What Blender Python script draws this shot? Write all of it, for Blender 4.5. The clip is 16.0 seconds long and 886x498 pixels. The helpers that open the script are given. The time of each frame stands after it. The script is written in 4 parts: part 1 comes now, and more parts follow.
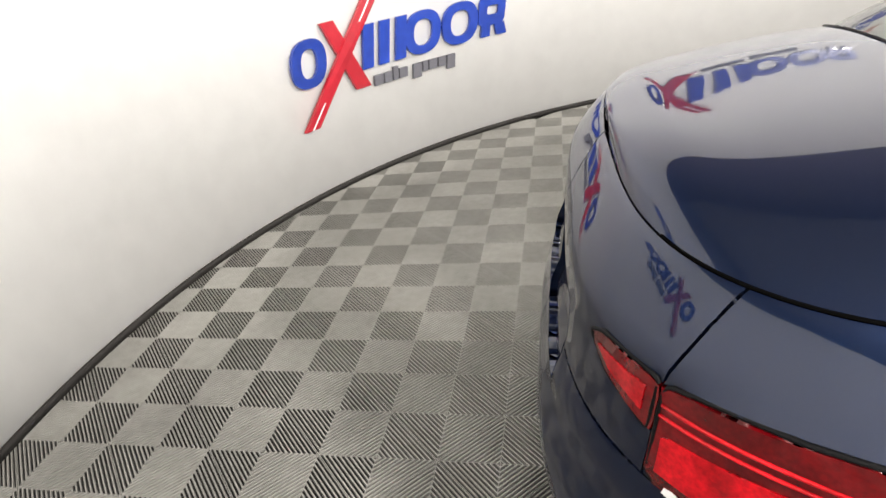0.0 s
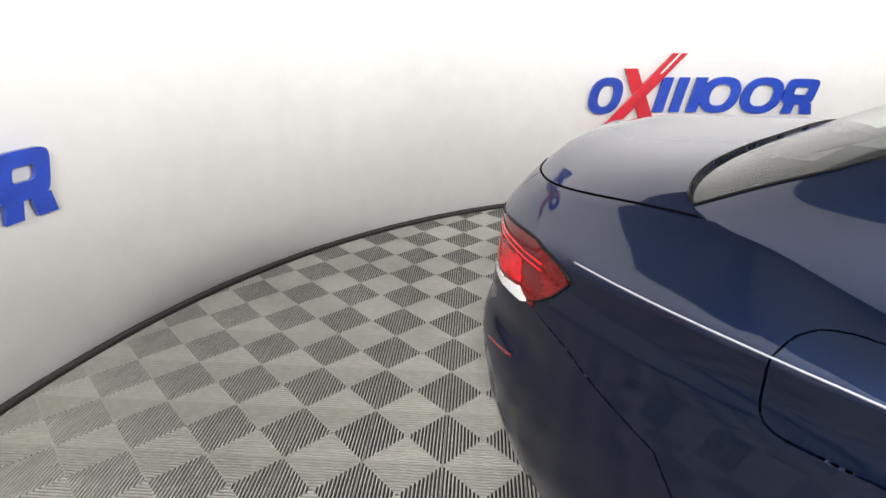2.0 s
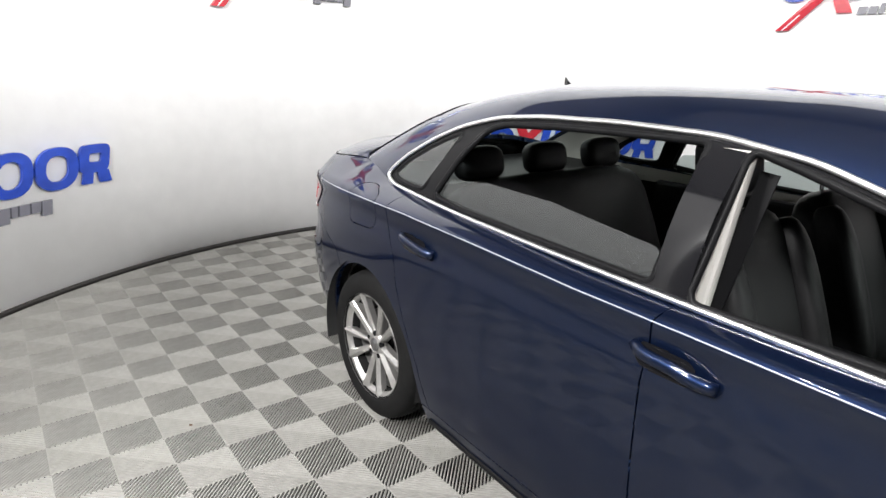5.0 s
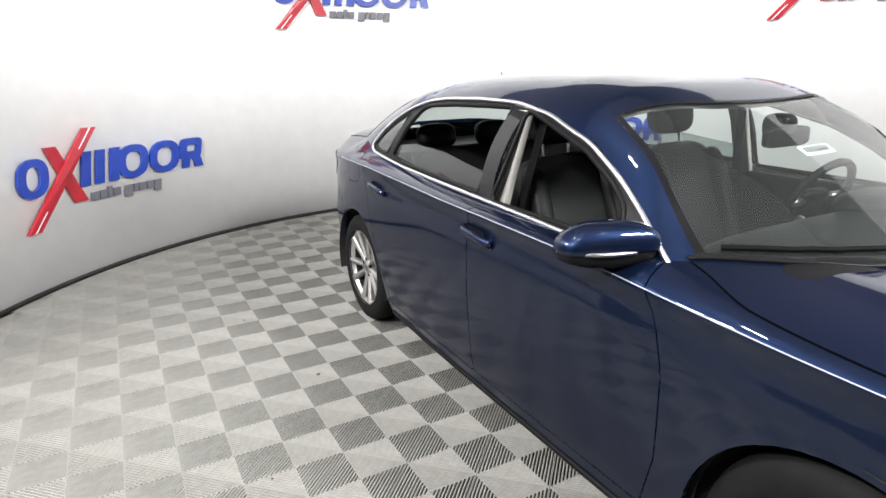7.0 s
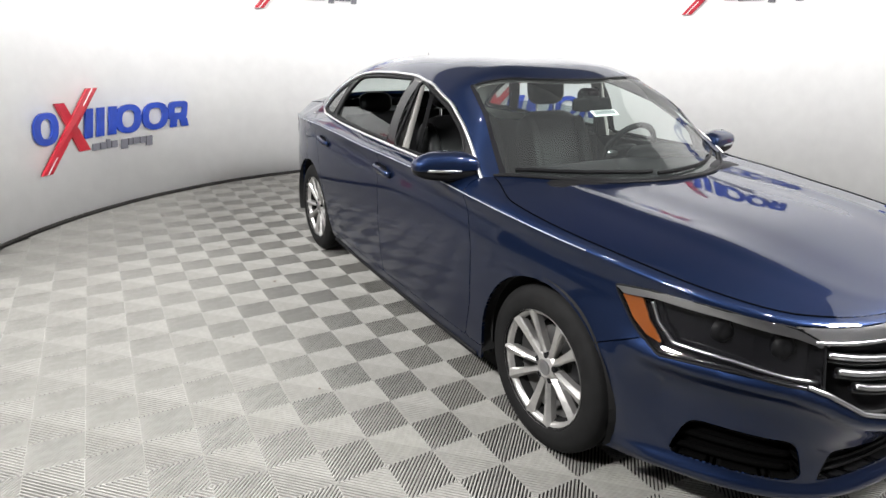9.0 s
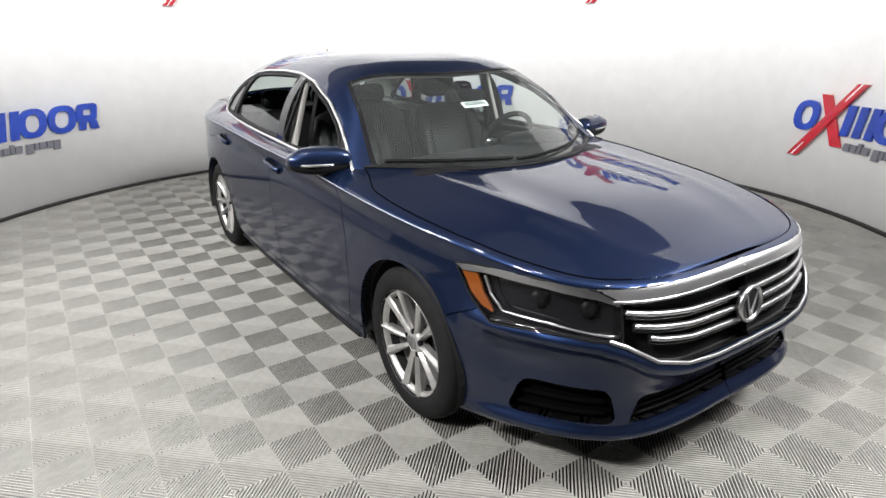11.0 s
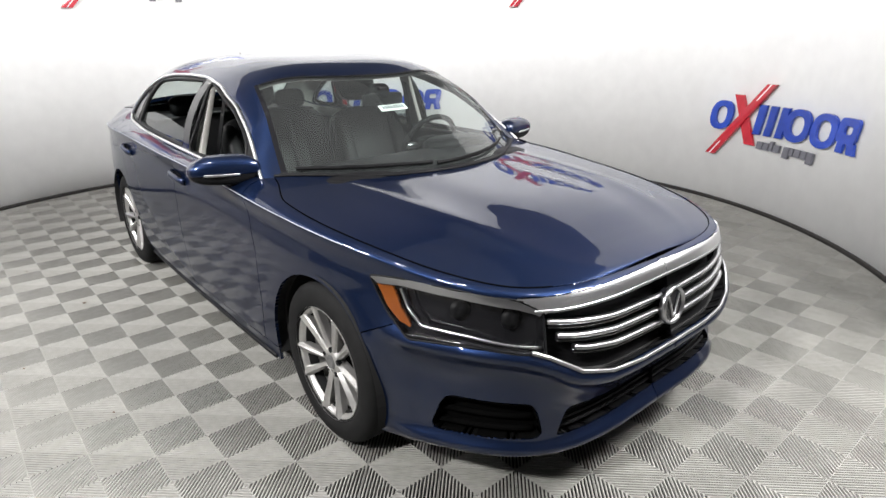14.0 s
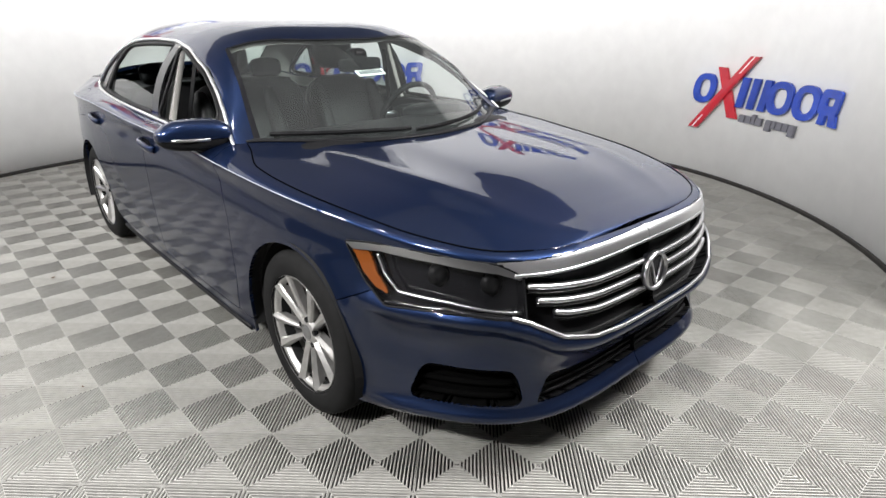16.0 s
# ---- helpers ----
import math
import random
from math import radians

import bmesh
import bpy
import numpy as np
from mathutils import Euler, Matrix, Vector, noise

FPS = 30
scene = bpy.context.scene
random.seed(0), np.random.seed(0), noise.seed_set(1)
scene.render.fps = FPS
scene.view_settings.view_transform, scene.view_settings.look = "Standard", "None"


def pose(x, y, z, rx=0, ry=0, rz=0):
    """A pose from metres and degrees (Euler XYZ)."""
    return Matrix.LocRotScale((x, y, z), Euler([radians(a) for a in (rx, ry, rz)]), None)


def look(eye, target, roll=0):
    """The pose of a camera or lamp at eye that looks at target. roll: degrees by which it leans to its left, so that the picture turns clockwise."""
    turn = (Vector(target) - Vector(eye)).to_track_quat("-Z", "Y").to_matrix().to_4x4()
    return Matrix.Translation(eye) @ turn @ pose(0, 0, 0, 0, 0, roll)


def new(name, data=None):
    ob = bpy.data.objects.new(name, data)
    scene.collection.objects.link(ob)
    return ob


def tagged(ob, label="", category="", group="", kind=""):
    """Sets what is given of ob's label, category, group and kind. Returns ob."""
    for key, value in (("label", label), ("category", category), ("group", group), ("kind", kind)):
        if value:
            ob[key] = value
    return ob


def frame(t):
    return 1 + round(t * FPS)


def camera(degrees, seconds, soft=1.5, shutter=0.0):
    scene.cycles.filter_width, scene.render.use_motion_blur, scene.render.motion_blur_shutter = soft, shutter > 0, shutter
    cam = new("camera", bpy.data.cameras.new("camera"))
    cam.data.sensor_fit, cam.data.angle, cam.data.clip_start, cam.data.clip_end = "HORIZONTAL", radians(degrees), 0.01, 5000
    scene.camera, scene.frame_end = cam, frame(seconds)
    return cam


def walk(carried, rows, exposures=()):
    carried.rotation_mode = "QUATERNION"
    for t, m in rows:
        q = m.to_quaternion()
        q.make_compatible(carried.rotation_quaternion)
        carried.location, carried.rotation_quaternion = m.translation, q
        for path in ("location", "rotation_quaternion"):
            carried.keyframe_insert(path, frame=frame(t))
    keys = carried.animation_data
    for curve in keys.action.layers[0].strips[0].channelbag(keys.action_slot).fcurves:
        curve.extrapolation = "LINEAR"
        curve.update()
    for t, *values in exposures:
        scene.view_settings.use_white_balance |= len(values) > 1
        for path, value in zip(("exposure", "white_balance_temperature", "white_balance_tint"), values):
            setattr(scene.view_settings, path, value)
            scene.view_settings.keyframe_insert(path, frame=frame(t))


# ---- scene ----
cam = camera(73.7, 16.0)

PATH = [
    (0, (-2.497, -1.125, 1.458), (-2.920, 0.573, 0.490), -8.0),
    (0.5, (-2.249, -1.264, 1.511), (-3.116, 0.260, 0.550), -5.6),
    (1, (-1.889, -1.380, 1.490), (-3.097, -0.063, 0.593), -3.6),
    (1.5, (-1.590, -1.588, 1.466), (-2.924, -0.358, 0.624), -2.2),
    (2, (-1.310, -1.728, 1.476), (-2.704, -0.521, 0.704), 0.2),
    (2.5, (-0.927, -1.852, 1.441), (-2.415, -0.751, 0.683), 1.6),
    (3, (-0.626, -1.986, 1.475), (-2.168, -0.928, 0.770), 1.4),
    (3.5, (-0.375, -2.126, 1.487), (-1.864, -0.948, 0.862), 0.4),
    (4, (-0.093, -2.086, 1.497), (-1.481, -0.794, 0.861), 1.4),
    (4.2, (0.060, -2.057, 1.488), (-1.348, -0.783, 0.862), 1.5),
    (6.3, (1.492, -2.027, 1.488), (-0.172, -1.069, 0.930), 0.1),
    (6.5, (1.604, -2.013, 1.482), (-0.071, -1.087, 0.905), -0.5),
    (7, (1.912, -2.061, 1.477), (0.220, -1.160, 0.908), -1.2),
    (7.5, (2.204, -2.017, 1.469), (0.514, -1.140, 0.859), -0.6),
    (8, (2.483, -1.952, 1.437), (0.769, -1.136, 0.811), -0.2),
    (8.5, (2.734, -2.037, 1.467), (1.029, -1.206, 0.835), -0.6),
    (9, (2.974, -2.178, 1.487), (1.320, -1.250, 0.854), 0.7),
    (9.5, (3.159, -2.125, 1.519), (1.532, -1.156, 0.876), 0.3),
    (9.7, (3.189, -2.093, 1.529), (1.568, -1.118, 0.880), -0.2),
    (12, (3.351, -1.914, 1.532), (1.821, -0.814, 0.865), -0.8),
    (12.5, (3.296, -1.892, 1.525), (1.781, -0.769, 0.861), -1.2),
    (13, (3.246, -1.869, 1.507), (1.778, -0.695, 0.828), -1.3),
    (13.5, (3.259, -1.839, 1.515), (1.806, -0.640, 0.848), -1.1),
    (14, (3.265, -1.817, 1.505), (1.818, -0.602, 0.852), -1.0),
    (14.5, (3.250, -1.791, 1.483), (1.815, -0.565, 0.825), -0.9),
    (15, (3.250, -1.780, 1.469), (1.843, -0.524, 0.807), -0.5),
    (15.5, (3.245, -1.775, 1.449), (1.855, -0.513, 0.763), -0.1),
    (16, (3.245, -1.779, 1.437), (1.851, -0.537, 0.720), -0.6),
]
walk(cam, [(t, look(eye, target, roll)) for t, eye, target, roll in PATH], exposures=[(0, 0.25, 7000, 10), (0.7, 0.1, 6900, 10), (1.5, 0.08, 6800, 10), (4.5, 0.03, 6500, 10), (7.0, -0.04, 6500, 10), (9.0, -0.11, 6500, 10), (16, -0.11, 6500, 10)])

# ---- light ----
WALL_C, WALL_R, WALL_H, ROOM_H = Vector((-0.647, 0.329, 0)), 3.838, 4.2, 10.4
WALL_FROM, WALL_TO = 22.0, 257.0
world = bpy.data.worlds.new("world")
scene.world = world
world.use_nodes = True
world.node_tree.nodes["Background"].inputs[0].default_value = (0.9, 0.95, 1, 1)
world.node_tree.nodes["Background"].inputs[1].default_value = 0.05
# First pair follows highlights on the car; the rest are added to brighten walls.
UNSEEN_LAMPS = [(-1.1, -4.6, 3.8, 160, 0.22), (2.4, -5.2, 4.5, 330, 0.2), (4.1, 1.7, 4.3, 330, 0.6), (1.9, -2.7, 9.6, 90, 0.15), (4.1, 1.2, 9.4, 90, 0.15), (-1.8, -2.6, 9.6, 120, 0.15)]


# ---- materials ----
def mat(name, color, rough=0.5, metal=0.0, coat=0.0, noise_scale=0.0, noise_amount=0.1, bump=0.0, bump_scale=200.0, coat_rough=0.03, spec=0.5):
    """A principled material with colour variation at two scales and fine relief."""
    m = bpy.data.materials.new(name)
    m.use_nodes = True
    nt = m.node_tree
    b = nt.nodes["Principled BSDF"]
    b.inputs["Base Color"].default_value = (*color, 1)
    b.inputs["Roughness"].default_value = rough
    b.inputs["Metallic"].default_value = metal
    b.inputs["Coat Weight"].default_value = coat
    b.inputs["Coat Roughness"].default_value = coat_rough
    b.inputs["Specular IOR Level"].default_value = spec
    co = nt.nodes.new("ShaderNodeTexCoord")
    if noise_scale:
        last = None
        for k, amount in ((1.0, noise_amount), (9.0, noise_amount * 0.6)):
            n = nt.nodes.new("ShaderNodeTexNoise")
            n.inputs["Scale"].default_value = noise_scale * k
            n.inputs["Detail"].default_value = 5
            nt.links.new(co.outputs["Object"], n.inputs["Vector"])
            r = nt.nodes.new("ShaderNodeMapRange")
            r.inputs["From Min"].default_value, r.inputs["From Max"].default_value = 0.3, 0.7
            r.inputs["To Min"].default_value, r.inputs["To Max"].default_value = 1 - amount, 1 + amount * 0.5
            nt.links.new(n.outputs["Fac"], r.inputs["Value"])
            mx = nt.nodes.new("ShaderNodeMix")
            mx.data_type, mx.blend_type = "RGBA", "MULTIPLY"
            mx.inputs[0].default_value = 1
            if last:
                nt.links.new(last, mx.inputs[6])
            else:
                mx.inputs[6].default_value = (*color, 1)
            nt.links.new(r.outputs[0], mx.inputs[7])
            last = mx.outputs[2]
        nt.links.new(last, b.inputs["Base Color"])
    if bump:
        n = nt.nodes.new("ShaderNodeTexNoise")
        n.inputs["Scale"].default_value = bump_scale
        n.inputs["Detail"].default_value = 3
        nt.links.new(co.outputs["Object"], n.inputs["Vector"])
        bp = nt.nodes.new("ShaderNodeBump")
        bp.inputs["Strength"].default_value = bump
        bp.inputs["Distance"].default_value = 0.002
        nt.links.new(n.outputs["Fac"], bp.inputs["Height"])
        nt.links.new(bp.outputs[0], b.inputs["Normal"])
    return m


def glass_mat(name, tint, haze=0.0, haze_color=(0.8, 0.85, 0.85)):
    """Thin glass: clear, with a mirror that grows towards grazing; reflected haze is painted in as pale diffuse."""
    m = bpy.data.materials.new(name)
    m.use_nodes = True
    nt = m.node_tree
    nt.nodes.remove(nt.nodes["Principled BSDF"])
    tr, gl, mx, fr, df, md, pw, ml = (nt.nodes.new("ShaderNode" + k) for k in ("BsdfTransparent", "BsdfGlossy", "MixShader", "LayerWeight", "BsdfDiffuse", "MixShader", "Math", "Math"))
    tr.inputs[0].default_value = (*tint, 1)
    df.inputs[0].default_value = (*haze_color, 1)
    md.inputs[0].default_value = haze
    gl.inputs["Roughness"].default_value = 0.0
    fr.inputs["Blend"].default_value = 0.5
    pw.operation, pw.inputs[1].default_value = "POWER", 4.5
    ml.operation, ml.inputs[1].default_value, ml.inputs[2].default_value = "MULTIPLY_ADD", 0.85, 0.06
    nt.links.new(fr.outputs["Facing"], pw.inputs[0])
    nt.links.new(pw.outputs[0], ml.inputs[0])
    nt.links.new(tr.outputs[0], md.inputs[1])
    nt.links.new(df.outputs[0], md.inputs[2])
    nt.links.new(ml.outputs[0], mx.inputs[0])
    nt.links.new(md.outputs[0], mx.inputs[1])
    nt.links.new(gl.outputs[0], mx.inputs[2])
    nt.links.new(mx.outputs[0], nt.nodes["Material Output"].inputs[0])
    return m


def glow(name, color, strength):
    m = bpy.data.materials.new(name)
    m.use_nodes = True
    b = m.node_tree.nodes["Principled BSDF"]
    b.inputs["Base Color"].default_value = (*color, 1)
    b.inputs["Emission Color"].default_value = (*color, 1)
    b.inputs["Emission Strength"].default_value = strength
    return m


PAINT = mat("blue_metallic_paint", (0.0055, 0.013, 0.041), 0.42, 0.85, 1.0, 2200, 0.2, coat_rough=0.03)
PAINT.node_tree.nodes["Principled BSDF"].inputs["Coat IOR"].default_value = 1.47
PAINT.node_tree.nodes["Principled BSDF"].inputs["Specular Tint"].default_value = (0.34, 0.39, 0.52, 1)
WHITE_WALL = mat("white_wall", (0.87, 0.87, 0.865), 0.6, noise_scale=0.8, noise_amount=0.05, bump=0.06, bump_scale=60)
HALL = mat("dark_hall_paint", (0.15, 0.15, 0.155), 0.8, noise_scale=0.8, noise_amount=0.1)
CEILING = mat("grey_ceiling", (0.8, 0.8, 0.8), 0.8, noise_scale=1.5, noise_amount=0.04)
BASE_BLACK = mat("black_rubber_base", (0.012, 0.01, 0.009), 0.8, noise_scale=20, noise_amount=0.3, bump=0.2)
TILE = mat("grey_tile_plastic", (0.25, 0.245, 0.228), 0.42, noise_scale=3, noise_amount=0.2, bump=0.1)
# Near-black underfloor: the shade in the tile gaps is put into this colour.
SUBFLOOR = mat("dark_concrete", (0.018, 0.017, 0.016), 0.9, noise_scale=8, noise_amount=0.3)
SEAM = mat("shut_line", (0.002, 0.002, 0.002), 0.95, spec=0.0)
CHROME = mat("chrome", (0.8, 0.8, 0.8), 0.08, 1.0)
BRIGHT_TRIM = mat("bright_trim", (0.86, 0.86, 0.86), 0.28, 1.0)
CREASE_LINE = mat("silver_stripe", (0.3, 0.32, 0.36), 0.35, 0.3)
SATIN = mat("satin_chrome", (0.42, 0.42, 0.43), 0.28, 1.0)
ALLOY = mat("silver_alloy", (0.5, 0.49, 0.475), 0.3, 0.85, 0.3, 60, 0.08)
DISC = mat("brake_steel", (0.1, 0.1, 0.1), 0.35, 0.8)
RUBBER = mat("tyre_rubber", (0.007, 0.007, 0.007), 0.75, noise_scale=25, noise_amount=0.25, bump=0.25, bump_scale=120, spec=0.12)
BLACK = mat("black_plastic", (0.006, 0.006, 0.0065), 0.42, bump=0.1, spec=0.08)
GLOSS_BLACK = mat("gloss_black", (0.006, 0.006, 0.007), 0.08, coat=0.1, spec=0.4)
DARK = mat("dark_cavity", (0.006, 0.006, 0.006), 0.9)
LEATHER = mat("black_leather", (0.006, 0.006, 0.0065), 0.5, noise_scale=30, noise_amount=0.2, bump=0.35, bump_scale=260, spec=0.2)
TRIM_GREY = mat("grey_trim", (0.33, 0.32, 0.3), 0.6, bump=0.1)
LAMP_RED = mat("red_lens", (0.13, 0.002, 0.004), 0.08, coat=0.5, spec=0.3, noise_scale=14, noise_amount=0.5)
LAMP_GLOW = mat("bright_red_lens", (0.55, 0.005, 0.012), 0.1, coat=0.3, spec=0.25, noise_scale=16, noise_amount=0.55)
LAMP_WHITE = mat("white_lens", (0.75, 0.75, 0.75), 0.08, coat=1.0)
AMBER = mat("amber_lens", (0.17, 0.045, 0.006), 0.12, coat=1.0, noise_scale=200, noise_amount=0.25)
GLASS = glass_mat("clear_glass", (0.75, 0.83, 0.8), 0.015)
SIDE_GLASS = glass_mat("tinted_glass", (0.5, 0.56, 0.55), 0.03)
LENS = glass_mat("lamp_lens", (0.97, 0.97, 0.97))
SIGN_BLUE = mat("sign_blue", (0.014, 0.05, 0.36), 0.25, coat=0.5, noise_scale=1.5, noise_amount=0.3)
SIGN_RED = mat("sign_red", (0.42, 0.016, 0.03), 0.25, coat=0.5, noise_scale=2, noise_amount=0.2)
SIGN_GREY = mat("sign_grey", (0.12, 0.12, 0.14), 0.35)
SIGN_EDGE = mat("sign_edge", (0.75, 0.75, 0.76), 0.4)
LEAF = mat("dry_leaf", (0.09, 0.05, 0.025), 0.8, noise_scale=60, noise_amount=0.4)
PAPER = mat("paper", (0.8, 0.8, 0.78), 0.6)


# ---- mesh helpers ----
def mesh_ob(name, verts, faces, material, parent=None, label="", smooth=False):
    me = bpy.data.meshes.new(name)
    me.from_pydata([tuple(v) for v in verts], [], faces)
    me.materials.append(material)
    if smooth:
        me.polygons.foreach_set("use_smooth", [True] * len(me.polygons))
    me.update()
    ob = new(name, me)
    if parent:
        ob.parent = parent
    if label:
        ob["label"] = label
    return ob


def part(name, bm, material, parent=None, label="", smooth=False):
    me = bpy.data.meshes.new(name)
    bmesh.ops.recalc_face_normals(bm, faces=bm.faces)
    bm.to_mesh(me)
    bm.free()
    me.materials.append(material)
    if smooth:
        me.polygons.foreach_set("use_smooth", [True] * len(me.polygons))
    ob = new(name, me)
    if parent:
        ob.parent = parent
    if label:
        ob["label"] = label
    return ob


def box_bm(size, centre=(0, 0, 0), bevel=0.0, segments=2, turn=None):
    bm = bmesh.new()
    bmesh.ops.create_cube(bm, size=1, matrix=Matrix.Diagonal((*size, 1)))
    if bevel:
        bmesh.ops.bevel(bm, geom=list(bm.edges), offset=bevel, segments=segments, affect="EDGES", profile=0.6)
    m = Matrix.Translation(centre) @ (turn if turn else Matrix())
    bmesh.ops.transform(bm, matrix=m, verts=bm.verts)
    return bm


def tube_bm(points, radius, sides=8, closed=False, flat=1.0):
    """A round bar along points."""
    bm = bmesh.new()
    pts = [Vector(p) for p in points]
    rings = []
    n = len(pts)
    for i, p in enumerate(pts):
        a = pts[(i - 1) % n] if closed or i else p
        b = pts[(i + 1) % n] if closed or i < n - 1 else p
        d = (b - a).normalized()
        side = d.cross(Vector((0, 0, 1)))
        side = side.normalized() if side.length > 1e-4 else Vector((0, 1, 0))
        up = side.cross(d)
        rings.append([bm.verts.new(p + radius * (math.cos(k * math.tau / sides) * side + flat * math.sin(k * math.tau / sides) * up)) for k in range(sides)])
    for i in range(n if closed else n - 1):
        a, b = rings[i], rings[(i + 1) % n]
        for k in range(sides):
            bm.faces.new((a[k], a[(k + 1) % sides], b[(k + 1) % sides], b[k]))
    if not closed:
        bm.faces.new(rings[0])
        bm.faces.new(rings[-1])
    return bm


def lathe_bm(profile, segments=64, axis="y"):
    """Profile of (radius, along) pairs turned round the y axis."""
    bm = bmesh.new()
    rings = []
    for r, h in profile:
        rings.append([bm.verts.new((r * math.cos(k * math.tau / segments), h, r * math.sin(k * math.tau / segments))) for k in range(segments)])
    for a, b in zip(rings, rings[1:]):
        for k in range(segments):
            bm.faces.new((a[k], a[(k + 1) % segments], b[(k + 1) % segments], b[k]))
    return bm


def prism_bm(outline, depth, place):
    """A 2D outline with holes filled, given thickness: place maps (u, v, d) to the world."""
    bm = bmesh.new()
    front = [bm.verts.new(place(u, v, 0)) for u, v in outline]
    back = [bm.verts.new(place(u, v, depth)) for u, v in outline]
    n = len(outline)
    bm.faces.new(front)
    bm.faces.new(back[::-1])
    for k in range(n):
        bm.faces.new((front[k], front[(k + 1) % n], back[(k + 1) % n], back[k]))
    return bm


def spline(pts):
    """A smooth curve through (x, y) pairs that does not overshoot."""
    xs, ys = (np.array(c, float) for c in zip(*sorted(pts)))
    h, d = np.diff(xs), np.diff(ys) / np.diff(xs)
    m = np.r_[d[0], np.where(d[:-1] * d[1:] > 0, 2 * d[:-1] * d[1:] / (d[:-1] + d[1:] + 1e-12), 0), d[-1]]

    def f(x):
        x = np.clip(np.asarray(x, float), xs[0], xs[-1])
        k = np.clip(np.searchsorted(xs, x) - 1, 0, len(h) - 1)
        t = (x - xs[k]) / h[k]
        return (1 + 2 * t) * (1 - t) ** 2 * ys[k] + t * (1 - t) ** 2 * h[k] * m[k] + t * t * (3 - 2 * t) * ys[k + 1] + t * t * (t - 1) * h[k] * m[k + 1]
    return f


# ---- setting ----
def wall_point(angle, r, z):
    a = radians(angle)
    return Vector((WALL_C.x + r * math.cos(a), WALL_C.y + r * math.sin(a), z))


def arc_wall(name, r0, r1, z0, z1, material, label, category, segments=150):
    bm = bmesh.new()
    angles = np.linspace(WALL_FROM, WALL_TO, segments)
    rows = [[bm.verts.new(wall_point(a, r, z)) for a in angles] for r, z in ((r0, z0), (r0, z1), (r1, z1), (r1, z0))]
    for a, b in zip(rows, rows[1:] + rows[:1]):
        for k in range(segments - 1):
            bm.faces.new((a[k], b[k], b[k + 1], a[k + 1]))
    for k in (0, segments - 1):
        bm.faces.new([row[k] for row in rows])
    ob = tagged(part(name, bm, material), label, category, kind="structure")
    for p in ob.data.polygons:
        p.use_smooth = abs(p.normal.z) < 0.5 and len(p.vertices) == 4 and p.area < 1
    return ob


arc_wall("wall_round", WALL_R, WALL_R + 0.12, 0, WALL_H, WHITE_WALL, "curved white painted wall of a round photo booth", "wall")
arc_wall("baseboard", WALL_R - 0.014, WALL_R - 0.001, 0.0, 0.034, BASE_BLACK, "thin black rubber strip along the foot of the curved wall", "baseboard")
X0, X1, Y0, Y1 = -6.0, 8.5, -8.0, 6.0
FLOOR_Z = -0.026
tagged(part("floor", box_bm((X1 - X0 + 0.4, Y1 - Y0 + 0.4, 0.1), ((X0 + X1) / 2, (Y0 + Y1) / 2, FLOOR_Z - 0.05)), SUBFLOOR), "dark concrete floor under ribbed tiles", "floor", kind="structure")
tagged(part("ceiling", box_bm((X1 - X0 + 0.4, Y1 - Y0 + 0.4, 0.1), ((X0 + X1) / 2, (Y0 + Y1) / 2, ROOM_H + 0.052)), CEILING), "plain grey ceiling of the hall", "ceiling", kind="structure")
for name, size, centre in (("wall_north", (X1 - X0 + 0.4, 0.2, ROOM_H), ((X0 + X1) / 2, Y1 + 0.1, ROOM_H / 2)), ("wall_south", (X1 - X0 + 0.4, 0.2, ROOM_H), ((X0 + X1) / 2, Y0 - 0.1, ROOM_H / 2)),
                           ("wall_west", (0.2, Y1 - Y0, ROOM_H), (X0 - 0.1, (Y0 + Y1) / 2, ROOM_H / 2)), ("wall_east", (0.2, Y1 - Y0, ROOM_H), (X1 + 0.1, (Y0 + Y1) / 2, ROOM_H / 2))):
    tagged(part(name, box_bm(size, centre), HALL), "plain dark grey wall of the hall around the booth", "wall", kind="structure")


def floodlight(x, y, z, target, power, size):
    """A round floodlight out of view, hanging from the ceiling, turned towards a target."""
    e = new("floodlight")
    e.matrix_world = look((x, y, z), target)
    def disc(r, h, at):
        bm = bmesh.new()
        bmesh.ops.create_cone(bm, cap_ends=True, radius1=r, radius2=r * 0.96, depth=h, segments=40)
        bmesh.ops.translate(bm, verts=bm.verts, vec=(0, 0, at))
        return bm
    part("housing", disc(size + 0.02, 0.12, 0.07), BLACK, e, "black metal housing")
    part("diffuser", disc(size, 0.01, 0.006), GLOW, e, "glowing white lens")
    rod = new("rod", bpy.data.meshes.new("rod"))
    bm = tube_bm([(x, y, z + 0.05), (x, y, ROOM_H)], 0.012)
    bm.to_mesh(rod.data)
    rod.data.materials.append(BLACK)
    bm.free()
    rod.parent = e
    rod.matrix_parent_inverse = e.matrix_world.inverted()
    lamp = bpy.data.lights.new("floodlight_lamp", "AREA")
    lamp.shape, lamp.size, lamp.energy, lamp.color = "DISK", size * 2, power, (1, 0.99, 0.985)
    o = new("floodlight_lamp", lamp)
    o.matrix_world = e.matrix_world @ Matrix.Translation((0, 0, -0.012))
    return tagged(e, "round black floodlight with a glowing white lens", "lamp", "floodlights")


GLOW = glow("lamp_glow", (1, 0.98, 0.95), 20)
for x, y, z, power, size in UNSEEN_LAMPS:
    across = Vector((y, -x, 0)).normalized() * (size + 0.04)
    for sgn in (-1, 1):
        floodlight(x + across.x * sgn, y + across.y * sgn, z, (x * 0.2, y * 0.2, 1.1), power, size)


